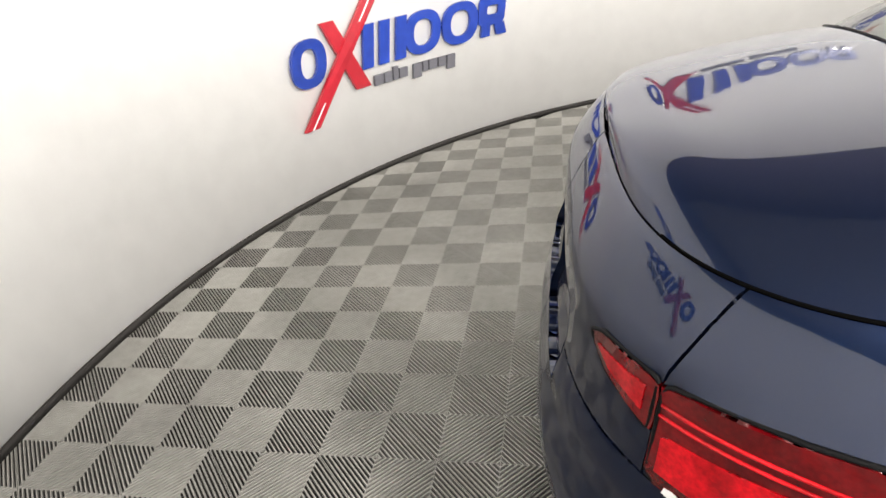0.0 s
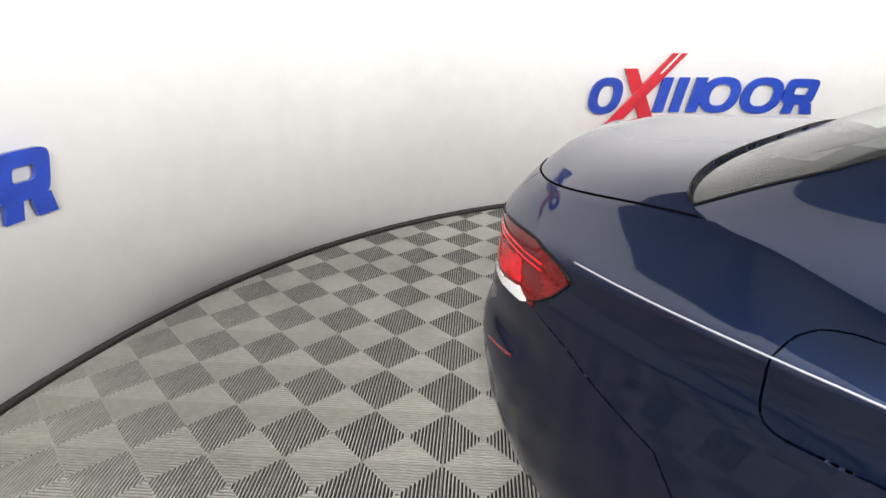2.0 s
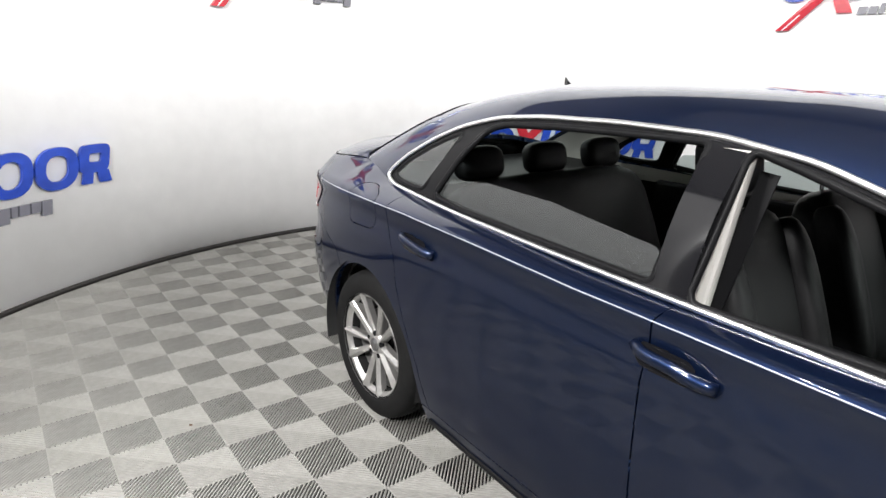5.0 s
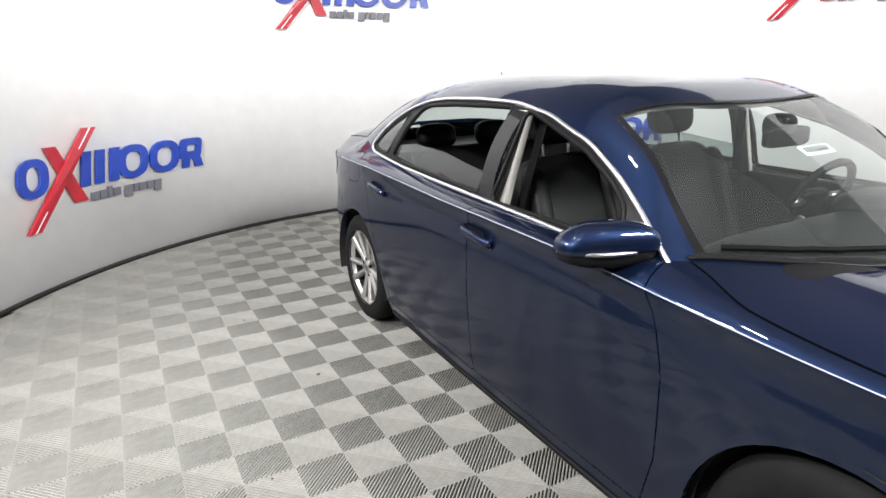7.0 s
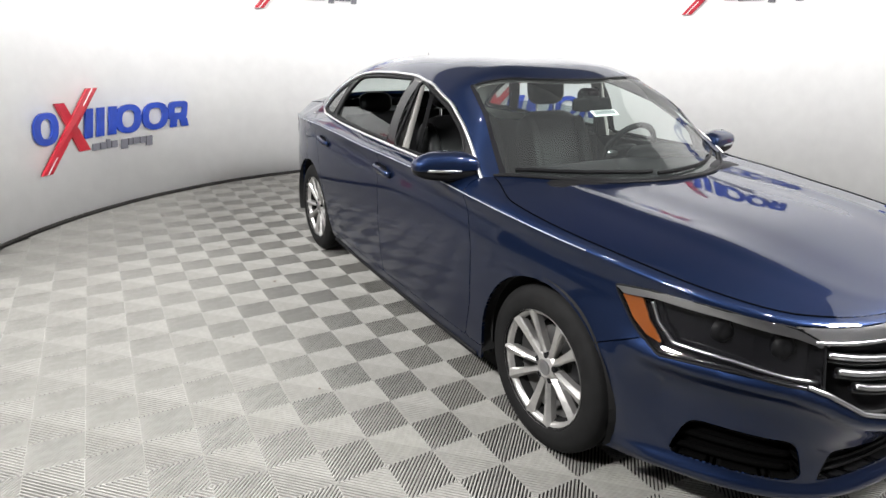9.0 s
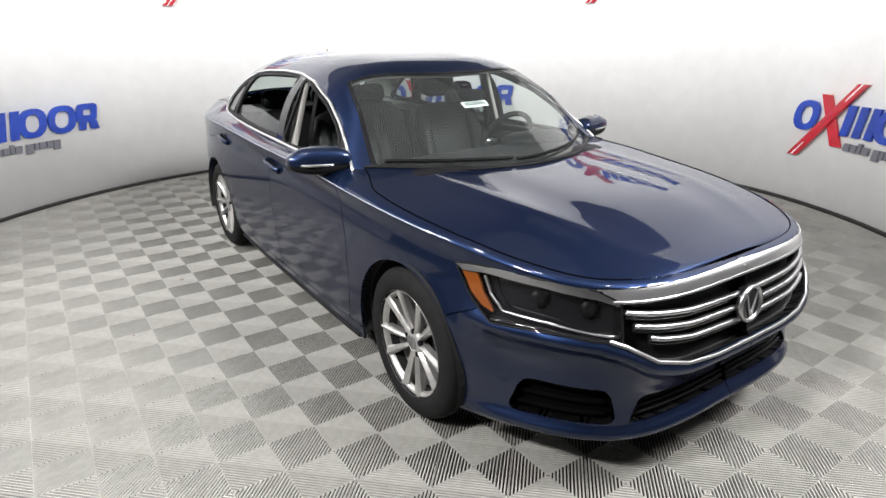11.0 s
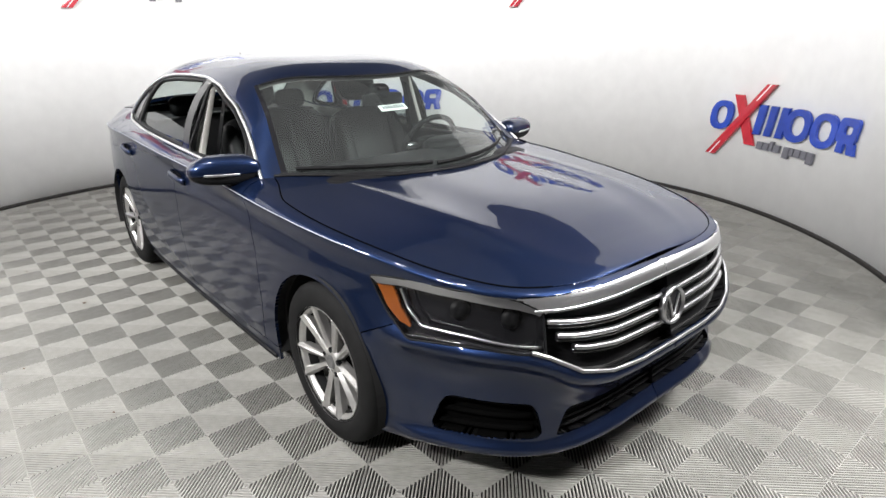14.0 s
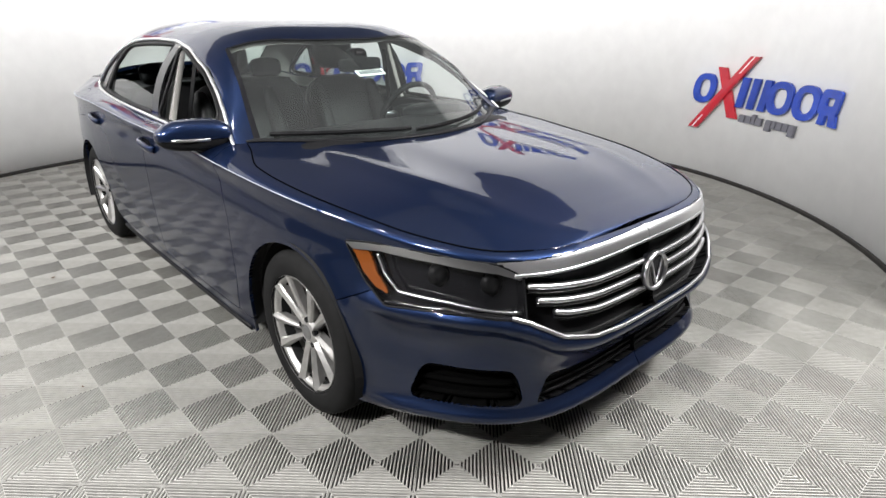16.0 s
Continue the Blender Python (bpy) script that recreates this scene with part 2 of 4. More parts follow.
# ---- wall signs: plain rings, crossed bars and blocks ----
def outline_ring(cu, cv, ru, rv, slant, power=2.4, n=36):
    pts = []
    for k in range(n):
        a = k * math.tau / n
        c, s = math.cos(a), math.sin(a)
        u = ru * math.copysign(abs(c) ** (2 / power), c)
        v = rv * math.copysign(abs(s) ** (2 / power), s)
        pts.append((cu + u + slant * v, cv + v))
    return pts


def sign_piece(name, outer, inner, angle, z, depth, stand, material, parent):
    """A flat piece of a sign with thickness, bent to the wall; inner: the outline of its hole."""
    def put(u, v, d):
        return wall_point(angle - math.degrees(1.11 * u / WALL_R), WALL_R - stand - d, z + 1.04 * v)
    bm = bmesh.new()
    if inner is None:
        return part(name, prism_bm(outer, -depth, lambda u, v, d: put(u, v, depth + d)), material, parent)
    n = len(outer)
    loops = [[bm.verts.new(put(u, v, d)) for u, v in o] for o, d in ((outer, depth), (outer, 0), (inner, 0), (inner, depth))]
    for a, b in zip(loops, loops[1:] + loops[:1]):
        for k in range(n):
            bm.faces.new((a[k], a[(k + 1) % n], b[(k + 1) % n], b[k]))
    return part(name, bm, material, parent)


def slab(u0, u1, v0, v1, slant, cuts=1):
    return [(u0 + slant * v0, v0), (u1 + slant * v0, v0), (u1 + slant * v1, v1), (u0 + slant * v1, v1)]


def wall_sign(angle, z):
    e = new("wall_sign")
    e.location = wall_point(angle - 11.5, WALL_R, z)
    shapes = []
    for cu, ru in ((0.125, 0.118), (0.945, 0.132), (1.225, 0.134)):
        shapes.append(("ring", outline_ring(cu, 0.125, ru, 0.13, 0.16), outline_ring(cu, 0.125, ru - 0.062, 0.078, 0.16), SIGN_BLUE))
    for u0, u1 in ((0.495, 0.57), (0.615, 0.685), (0.735, 0.81)):
        shapes.append(("block", slab(u0 - 0.015, u1 - 0.015, 0, 0.25, 0.2), None, SIGN_BLUE))
    shapes.append(("block", outline_ring(1.47, 0.16, 0.1, 0.09, 0.2, 5), outline_ring(1.475, 0.165, 0.042, 0.028, 0.2, 5), SIGN_BLUE))
    for u0, u1, sl in ((1.385, 1.45, 0.2), (1.505, 1.58, -0.15)):
        shapes.append(("block", slab(u0 - 0.015, u1 - 0.015, 0, 0.08, sl), None, SIGN_BLUE))
    shapes.append(("bar", [(0.245, 0.315), (0.335, 0.315), (0.515, -0.1), (0.41, -0.1)], None, SIGN_RED))
    u = 0.56
    for k, w in enumerate((0.06, 0.055, 0.035, 0.06, 0, 0.06, 0.035, 0.06, 0.055, 0.06)):
        if w:
            drop = -0.028 if k in (5, 9) else 0
            rise = 0.02 if k == 2 else 0
            shapes.append(("small_block", slab(u, u + w, -0.115 + drop, -0.055 + rise, 0.15), None, SIGN_GREY))
        u += w + (0.012 if w else 0.035)
    for n, outer, inner, material in shapes:
        depth = 0.022
        o = sign_piece(n, outer, inner, angle, z, depth, 0.012, material, e)
        o.matrix_parent_inverse = Matrix.Translation(-e.location)
    for n, a, w, d, material in (("bar", 0, 0.098, 0.028, SIGN_RED), ("inlay", 0.041, 0.012, 0.03, SIGN_EDGE)):
        o = sign_piece(n, [(a, -0.235), (a + w, -0.235), (a + w + 0.575, 0.42), (a + 0.575, 0.42)], None, angle, z, d, 0.012, material, e)
        o.matrix_parent_inverse = Matrix.Translation(-e.location)
    return tagged(e, "raised blue, red and grey sign on the white wall", "sign", "wall signs")


for angle, z in ((152.7, 0.69), (233.3, 0.7), (73.0, 0.7), (193.3, 2.18), (113.0, 2.17)):
    wall_sign(angle, z)

# ---- the car: shape ----
FRONT = spline([(0.15, 2.25), (0.25, 2.31), (0.34, 2.335), (0.46, 2.345), (0.54, 2.34), (0.62, 2.325), (0.7, 2.31), (0.76, 2.295), (0.82, 2.265), (0.9, 2.2), (1.1, 2.1)])
REAR = spline([(0.15, 2.4), (0.27, 2.48), (0.42, 2.55), (0.6, 2.575), (0.72, 2.562), (0.8, 2.52), (0.95, 2.5), (1.03, 2.485), (1.08, 2.47), (1.2, 2.4)])
P_FRONT, P_REAR = 4.0, 3.8
_phi = np.linspace(0, math.pi, 4001)


def plan(phi, z, w):
    c, s = np.cos(phi), np.sin(phi)
    p = np.where(c >= 0, P_FRONT, P_REAR)
    x = np.where(c >= 0, FRONT(z), REAR(z)) * np.sign(c) * np.abs(c) ** (2 / p)
    return x, -w * np.abs(s) ** (2 / p)


_x, _y = plan(_phi, 0.6, 0.915)
_arc = np.r_[0, np.cumsum(np.hypot(np.diff(_x), np.diff(_y)))]
S_NOSE = float(np.interp(math.pi / 2, _phi, _arc))
_s = S_NOSE - _arc
S_TAIL = float(_s[-1])
CREASE = spline([(S_TAIL, 0.955), (-2.45, 0.96), (-2.05, 0.977), (-1.5, 0.992), (-1.13, 0.995), (-0.28, 0.965), (0.56, 0.945), (1.0, 0.915), (1.45, 0.88), (1.8, 0.85), (2.05, 0.818), (2.3, 0.788), (S_NOSE, 0.77)])
RISE = spline([(S_TAIL, 0.115), (-2.5, 0.098), (-2.0, 0.108), (-1.8, 0.105), (-1.44, 0.055), (-0.9, 0.03), (0.5, 0.02), (0.85, 0.062), (1.0, 0.052), (1.22, 0.03), (1.45, 0.021), (1.8, 0.016), (2.05, 0.014), (2.4, 0.016), (S_NOSE, 0.02)])
INSET = spline([(S_TAIL, 0.045), (-2.4, 0.085), (-1.8, 0.2), (-1.44, 0.17), (-0.9, 0.11), (0.5, 0.1), (0.85, 0.17), (1.0, 0.14), (1.22, 0.06), (1.45, 0.046), (1.8, 0.036), (2.05, 0.03), (2.4, 0.026), (S_NOSE, 0.025)])
RIDGE = spline([(1.7, 0.615), (2.0, 0.605), (2.22, 0.6), (2.32, 0.578), (2.44, 0.52), (2.6, 0.492), (S_NOSE, 0.487)])
SILL = spline([(S_TAIL, 0.27), (-1.9, 0.25), (-1.0, 0.19), (1.0, 0.19), (1.9, 0.21), (2.2, 0.228), (2.4, 0.232), (S_NOSE, 0.232)])
WIDTH = spline([(-0.85, 0.845), (-0.72, 0.885), (-0.55, 0.905), (-0.35, 0.914), (-0.15, 0.912), (-0.06, 0.903), (0, 0.912), (0.3, 0.912)])


def side(s, z):
    """The lower body's skin on the right-hand side, by the way round it and the height."""
    s, z = np.asarray(s, float), np.asarray(z, float)
    phi = np.interp(-s, -_s, _phi)
    zc = CREASE(s)
    up = np.clip((z - zc) / RISE(s), 0, 1)
    x, y = plan(phi, z, WIDTH(np.minimum(z - zc, 0)))
    ridge = 0.03 * np.exp(-(((z - RIDGE(s)) / 0.032) ** 2)) * np.clip((s - 1.75) / 0.15, 0, 1)
    ridge = ridge - 0.034 * np.exp(-(((z - RIDGE(s) + 0.13) / 0.085) ** 2)) * np.clip((s - 1.75) / 0.15, 0, 1)
    tuck = 0.02 * np.exp(-(((z - 0.7) / 0.07) ** 2)) * np.clip((-1.95 - s) / 0.2, 0, 1)
    # chin lip, and the wing drawn out round the front wheel
    front = np.clip((s - 1.72) / 0.2, 0, 1)
    ridge = ridge + 0.025 * np.exp(-(((z - 0.25) / 0.026) ** 2)) * front - 0.014 * np.exp(-(((z - 0.36) / 0.07) ** 2)) * front
    ridge = ridge + 0.034 * np.exp(-(((s - 1.72) / 0.24) ** 2)) * np.clip((0.72 - z) / 0.16, 0, 1)
    # above the crease the skin rolls inwards
    x2, y2 = plan(np.clip(phi + 1e-3, 0, math.pi), z, 0.9)
    x1, y1 = plan(np.clip(phi - 1e-3, 0, math.pi), z, 0.9)
    tx, ty = x2 - x1, y2 - y1
    n = np.hypot(tx, ty) + 1e-9
    steep = 0.35 + 0.45 * np.clip((-1.45 - s) / 0.4, 0, 1)
    inset = tuck - ridge + INSET(s) * (steep * up + (1 - steep) * (1 - np.sqrt(np.clip(1 - up**2, 0, 1))))
    return np.stack([x + ty / n * inset, y - tx / n * inset, z], -1)


# greenhouse
ROOF = spline([(1.36, 0.9), (1.2, 0.978), (1.02, 1.072), (0.762, 1.22), (0.53, 1.352), (0.3, 1.436), (0, 1.468), (-0.4, 1.476), (-0.8, 1.467), (-1.06, 1.441), (-1.4, 1.365), (-1.7, 1.255), (-1.95, 1.125), (-2.15, 1.03), (-2.3, 0.955)])
GREEN_W = spline([(1.32, 0.73), (1.0, 0.785), (0.8, 0.8), (0.3, 0.822), (-0.3, 0.825), (-0.9, 0.805), (-1.44, 0.755), (-1.8, 0.70), (-2.3, 0.62)])
GREEN_Z, G_P, G_Q = 0.955, 4.0, 1.65


def green_y(x, z):
    h = np.clip((z - GREEN_Z) / np.maximum(ROOF(x) - GREEN_Z, 1e-4), 0, 1)
    return -GREEN_W(x) * (1 - h**G_Q) ** (1 / G_P)


def green_z(x, y):
    t = np.clip(np.abs(y) / GREEN_W(x), 0, 1)
    return GREEN_Z + (ROOF(x) - GREEN_Z) * (1 - t**G_P) ** (1 / G_Q)


def screen_z(x, y):
    """The windshield bows backwards towards its sides."""
    bowed = ROOF(x + BOW(x) * (np.abs(y) / 0.7) ** 2)
    return np.where(np.asarray(x) > 0.2, np.minimum(green_z(x, y), bowed), green_z(x, y))


BOW = spline([(0.2, 0.0), (0.45, 0.08), (0.9, 0.31), (1.4, 0.34)])


def deck_edge(x):
    """The inner edge of the fenders and of the rear wings at x: y and z."""
    return np.interp(x, _top[::-1, 0], _top[::-1, 1]), np.interp(x, _top[::-1, 0], _top[::-1, 2])


_sg = np.linspace(S_NOSE, S_TAIL, 1500)
_top = side(_sg, CREASE(_sg) + RISE(_sg))


# ---- cutting a skin into panels ----
def inside(poly, q):
    x, y = q[..., 0], q[..., 1]
    hit = np.zeros(x.shape, bool)
    for (x0, y0), (x1, y1) in zip(poly, poly[1:] + poly[:1]):
        if y0 != y1:
            hit ^= ((y0 > y) != (y1 > y)) & (x < (x1 - x0) * (y - y0) / (y1 - y0) + x0)
    return hit


def nearest(poly, q):
    """The point of an outline nearest to q."""
    best, far = q, 1e9
    for a, b in zip(poly, poly[1:] + poly[:1]):
        a, b = np.array(a), np.array(b)
        t = np.clip(np.dot(q - a, b - a) / max(np.dot(b - a, b - a), 1e-12), 0, 1)
        p = a + t * (b - a)
        d = np.hypot(*(p - q))
        if d < far:
            best, far = p, d
    return best, far


def rounded(poly, r, n=5):
    """An outline with its corners rounded."""
    out = []
    m = len(poly)
    for k in range(m):
        a, b, c = (np.array(poly[(k + i) % m], float) for i in (-1, 0, 1))
        la, lc = np.linalg.norm(a - b), np.linalg.norm(c - b)
        d = min(r, la * 0.45, lc * 0.45)
        p, q = b + (a - b) / la * d, b + (c - b) / lc * d
        for t in np.linspace(0, 1, n):
            out.append(tuple((1 - t) ** 2 * p + 2 * t * (1 - t) * b + t * t * q))
    return out


def cut(grid, regions, reach=0.03):
    """grid: (n, m, 2) places of a skin in its own two coordinates. regions: (name, outline). Gives the quads of each region, the first that holds a quad's
    middle taking it, and moves the corners between two regions on to the outline."""
    n, m, _ = grid.shape
    mid = (grid[:-1, :-1] + grid[1:, :-1] + grid[1:, 1:] + grid[:-1, 1:]) / 4
    own = np.zeros(mid.shape[:2], int)
    for k in range(len(regions), 0, -1):
        own[inside(regions[k - 1][1], mid)] = k
    moved = grid.copy()
    for i in range(1, n - 1):
        for j in range(0, m):
            around = own[max(i - 1, 0) : i + 1, max(j - 1, 0) : j + 1]
            kinds = set(around.ravel().tolist())
            if len(kinds) > 1:
                best, far = None, reach
                for k in kinds:
                    if k:
                        p, d = nearest(regions[k - 1][1], grid[i, j])
                        if d < far:
                            best, far = p, d
                if best is not None:
                    if j in (0, m - 1):
                        moved[i, j, 0] = best[0]
                    else:
                        moved[i, j] = best
    quads = {}
    for i in range(n - 1):
        for j in range(m - 1):
            quads.setdefault(own[i, j], []).append((i * m + j, (i + 1) * m + j, (i + 1) * m + j + 1, i * m + j + 1))
    return moved, {("rest" if k == 0 else regions[k - 1][0]): q for k, q in quads.items()}


def panel(name, points, quads, material, parent, mirror=False, gap=0.0024, lip=0.014, push=0.0, label=""):
    """A panel of sheet metal from the quads of a skin: its rim stands back from the next panel and is turned inwards."""
    flat = sorted({v for q in quads for v in q})
    at = {v: k for k, v in enumerate(flat)}
    co = points[flat].copy()
    faces = [tuple(at[v] for v in q) for q in quads]
    count = {}
    for f in faces:
        for a, b in zip(f, f[1:] + f[:1]):
            count[frozenset((a, b))] = count.get(frozenset((a, b)), 0) + 1
    rim = [tuple(e) for e, c in count.items() if c == 1 and len(e) == 2]
    onrim = {v for e in rim for v in e}
    normal = np.zeros_like(co)
    inward = np.zeros_like(co)
    for f in faces:
        p = co[list(f)]
        nn = np.cross(p[2] - p[0], p[3] - p[1])
        c = p.mean(0)
        for v in f:
            normal[v] += nn
            inward[v] += c - co[v]
    normal /= np.linalg.norm(normal, axis=1)[:, None] + 1e-12
    out = np.sign((normal * (co - np.array((0, 0, 0.75)))).sum())
    normal *= out if out else 1
    inward /= np.linalg.norm(inward, axis=1)[:, None] + 1e-12
    edge = np.array([v in onrim for v in range(len(co))])
    co[edge] += inward[edge] * gap
    co += normal * push
    verts = [tuple(v) for v in co]
    if lip:
        first = len(verts)
        ids = sorted(onrim)
        k0 = {v: first + 2 * k for k, v in enumerate(ids)}
        for v in ids:
            verts += [tuple(co[v]), tuple(co[v] - normal[v] * lip)]
        faces = faces + [(k0[a], k0[b], k0[b] + 1, k0[a] + 1) for a, b in rim]
    if (out < 0) != mirror:
        faces = [f[::-1] for f in faces]
    if mirror:
        verts = [(x, -y, z) for x, y, z in verts]
    return mesh_ob(name, verts, faces, material, parent, label, True)


# ---- the car: assembly ----
car = new("car")
tagged(car, "dark blue metallic four-door sedan with lowered side windows", "car")

ARCH_R, AXLE, HUB_Z = 0.366, 1.402, 0.33


def arch_outline(x, r, zc=HUB_Z):
    return [(x + r * math.cos(a), zc + r * math.sin(a)) for a in np.linspace(0, math.pi, 40)] + [(x - r * 1.0, -0.2), (x + r * 1.0, -0.2)]


SF, SR = S_NOSE, S_TAIL
HEAD = rounded([(1.735, 0.785), (1.87, 0.8), (2.08, 0.797), (2.27, 0.778), (2.335, 0.74), (2.335, 0.605), (2.22, 0.626), (2.01, 0.627), (1.9, 0.622), (1.82, 0.668), (1.775, 0.72)], 0.018)
GRILLE = rounded([(2.335, 0.605), (2.44, 0.55), (2.56, 0.522), (SF + 0.2, 0.515), (SF + 0.2, 0.74), (2.335, 0.74)], 0.02)
BAR = [(2.335, 0.74), (SF + 0.2, 0.74), (SF + 0.2, 0.784), (2.27, 0.784)]
LOW_GRILLE = rounded([(2.38, 0.298), (SF + 0.2, 0.305), (SF + 0.2, 0.388), (2.44, 0.38)], 0.02)
CORNER = rounded([(1.95, 0.295), (2.34, 0.3), (2.3, 0.42), (1.99, 0.425)], 0.04)
TAIL_LAMP = rounded([(-2.045, 0.93), (-2.1, 0.87), (-2.16, 0.83), (-2.22, 0.805), (-2.36, 0.79), (-2.535, 0.79), (-2.535, 0.948), (-2.36, 0.966), (-2.2, 0.975), (-2.11, 0.958)], 0.02)
INNER_LAMP = rounded([(-2.545, 0.86), (-2.64, 0.885), (-2.7, 0.92), (-2.66, 0.943), (-2.545, 0.948)], 0.012)
FUEL = rounded([(-1.6, 0.865), (-1.345, 0.88), (-1.345, 1.008), (-1.5, 1.04), (-1.615, 1.03)], 0.05)
PLATE = rounded([(SR - 0.2, 0.70), (SR + 0.3, 0.7), (SR + 0.3, 0.88), (SR - 0.2, 0.88)], 0.03)
REGIONS = [
    ("arch", arch_outline(AXLE, ARCH_R)), ("arch", arch_outline(-AXLE, ARCH_R + 0.008)),
    ("headlamp", HEAD), ("grille", GRILLE), ("bar", BAR), ("low_grille", LOW_GRILLE), ("corner_grille", CORNER),
    ("tail_lamp", TAIL_LAMP), ("inner_lamp", INNER_LAMP), ("fuel_flap", FUEL), ("plate_recess", PLATE),
    ("front_bumper", [(1.66, 0.1), (1.66, 0.57), (1.86, 0.66), (2.31, 0.66), (2.31, 0.75), (SF + 0.2, 0.75), (SF + 0.2, 0.1)]),
    ("rear_bumper", [(-1.6, 0.1), (-1.6, 0.56), (-1.72, 0.70), (-2.02, 0.78), (-2.2, 0.81), (-2.36, 0.79), (-2.54, 0.785), (SR - 0.2, 0.785), (SR - 0.2, 0.1)]),
    ("trunk_face", [(SR - 0.2, 0.785), (-2.54, 0.785), (-2.54, 0.95), (-2.5, 1.2), (SR - 0.2, 1.2)]),
    ("sill", [(-1.2, 0.1), (-1.2, 0.262), (1.2, 0.262), (1.2, 0.1)]),
    ("front_door", [(-0.02, 0.262), (-0.04, 0.8), (0.0, 1.2), (0.86, 1.2), (0.93, 0.9), (0.955, 0.7), (0.94, 0.45), (0.9, 0.262)]),
    ("rear_door", [(-0.02, 0.262), (-0.04, 0.8), (0.0, 1.2), (-1.29, 1.2), (-1.255, 1.01), (-1.245, 0.93), (-1.19, 0.835), (-1.12, 0.68), (-1.0, 0.42), (-0.97, 0.262)]),
    ("quarter_panel", [(-0.9, 0.0), (-0.9, 1.3), (SR - 0.3, 1.3), (SR - 0.3, 0.0)]),
    ("fender", [(0.5, 0.0), (0.5, 1.3), (SF + 0.3, 1.3), (SF + 0.3, 0.0)]),
]
N_S, N_Z = 330, 46
ss = np.linspace(SR, SF, N_S)
vv = np.r_[np.linspace(0, 0.93, N_Z - 8), np.linspace(0.93, 1, 9)[1:]]
lo, hi, cr = SILL(ss), CREASE(ss) + RISE(ss), CREASE(ss)
grid = np.stack([np.repeat(ss[:, None], N_Z, 1), lo[:, None] + (hi - lo)[:, None] * vv[None]], -1)
moved, quads = cut(grid, REGIONS)
skin = side(moved[..., 0], moved[..., 1])
skin[0, :, 1] = skin[-1, :, 1] = 0
skin = skin.reshape(-1, 3)
PANELS = [("front_bumper", PAINT), ("rear_bumper", PAINT), ("trunk_face", PAINT), ("sill", PAINT), ("front_door", PAINT), ("rear_door", PAINT), ("quarter_panel", PAINT), ("fender", PAINT), ("bar", BRIGHT_TRIM)]
for mirror in (False, True):
    for name, material in PANELS:
        if name in quads:
            panel(name if name != "bar" else "grille_bar", skin, quads[name], material, car, mirror, push=0.006 if name == "bar" else 0.0, label="broad chrome bar over the grille" if name == "bar" else "")
    panel("fuel_flap", skin, quads["fuel_flap"], PAINT, car, mirror)
    panel("tail_lamp", skin, quads["tail_lamp"], LAMP_RED, car, mirror, label="red tail lamp lens", push=0.004)
    panel("inner_tail_lamp", skin, quads["inner_lamp"], LAMP_RED, car, mirror, label="red lamp on the boot lid", push=0.004)
    panel("headlamp_lens", skin, quads["headlamp"], LENS, car, mirror, label="clear headlamp cover", push=0.001, lip=0.0)
    panel("headlamp_housing", skin, quads["headlamp"], GLOSS_BLACK, car, mirror, push=-0.045, lip=-0.04)
    for name, depth in (("grille", -0.05), ("low_grille", -0.04), ("corner_grille", -0.045), ("plate_recess", -0.015)):
        panel(name + "_back", skin, quads[name], PAINT if name == "plate_recess" else BLACK if name != "corner_grille" else SEAM, car, mirror, push=depth, lip=depth)
    solid = [q for k, v in quads.items() if k not in ("arch",) for q in v]
    # Black sheet added behind the panels, so the gaps between them show dark.
    panel("inner_shell", skin, solid, DARK, car, mirror, push=-0.06, lip=0.0)


def deck(name, x0, x1, crown, material, label="", n=80, m=61, bend=None, flat=2.3):
    """A bonnet or boot lid between the wings, from the foot of a screen to the end of the car."""
    t = np.linspace(-1, 1, m)

    def height(x, tj):
        return deck_edge(x)[1] + crown(x) * (1 - abs(tj) ** flat)

    scan = np.linspace(x1, x0, 400)
    start = []
    for tj in t:
        under = (screen_z(scan, deck_edge(scan)[0] * tj) > height(scan, tj) - 0.006) & (scan < 1.3) & (scan > -2.25)
        k = int(np.argmax(under)) if under.any() else 399
        start.append(scan[k])
    u = np.sin(np.linspace(0, math.pi / 2, n))
    X = np.array(start)[None] + (x1 - np.array(start))[None] * u[:, None]
    ye, ze = deck_edge(X)
    Y = ye * t[None]
    Z = ze + crown(X) * (1 - np.abs(t[None]) ** flat)
    if bend:
        Z = Z + bend(X, Y, t[None] + 0 * X)
    pts = np.stack([X, Y, Z], -1).reshape(-1, 3)
    q = [(i * m + j, (i + 1) * m + j, (i + 1) * m + j + 1, i * m + j + 1) for i in range(n - 1) for j in range(m - 1)]
    foot = [(float(X[0, j]), float(Y[0, j]), float(Z[0, j])) for j in range(m)]
    return panel(name, pts, q, material, car, gap=0.003, lip=0.02, label=label), foot


def hood_bend(x, y, t):
    ridge = (0.008 * np.exp(-(((np.abs(t) - 0.6) / 0.07) ** 2)) - 0.004 * np.exp(-(((np.abs(t) - 0.4) / 0.1) ** 2))) * np.clip((2.25 - x) / 0.5, 0, 1) * np.clip((x - 0.9) / 0.4, 0, 1)
    return ridge


HOOD_CROWN = spline([(0.7, 0.04), (1.0, 0.042), (1.4, 0.056), (1.8, 0.066), (2.1, 0.04), (2.3, 0.0)])
hood, foot = deck("hood", 0.7, float(_top[0, 0]) - 0.003, HOOD_CROWN, PAINT, bend=hood_bend)
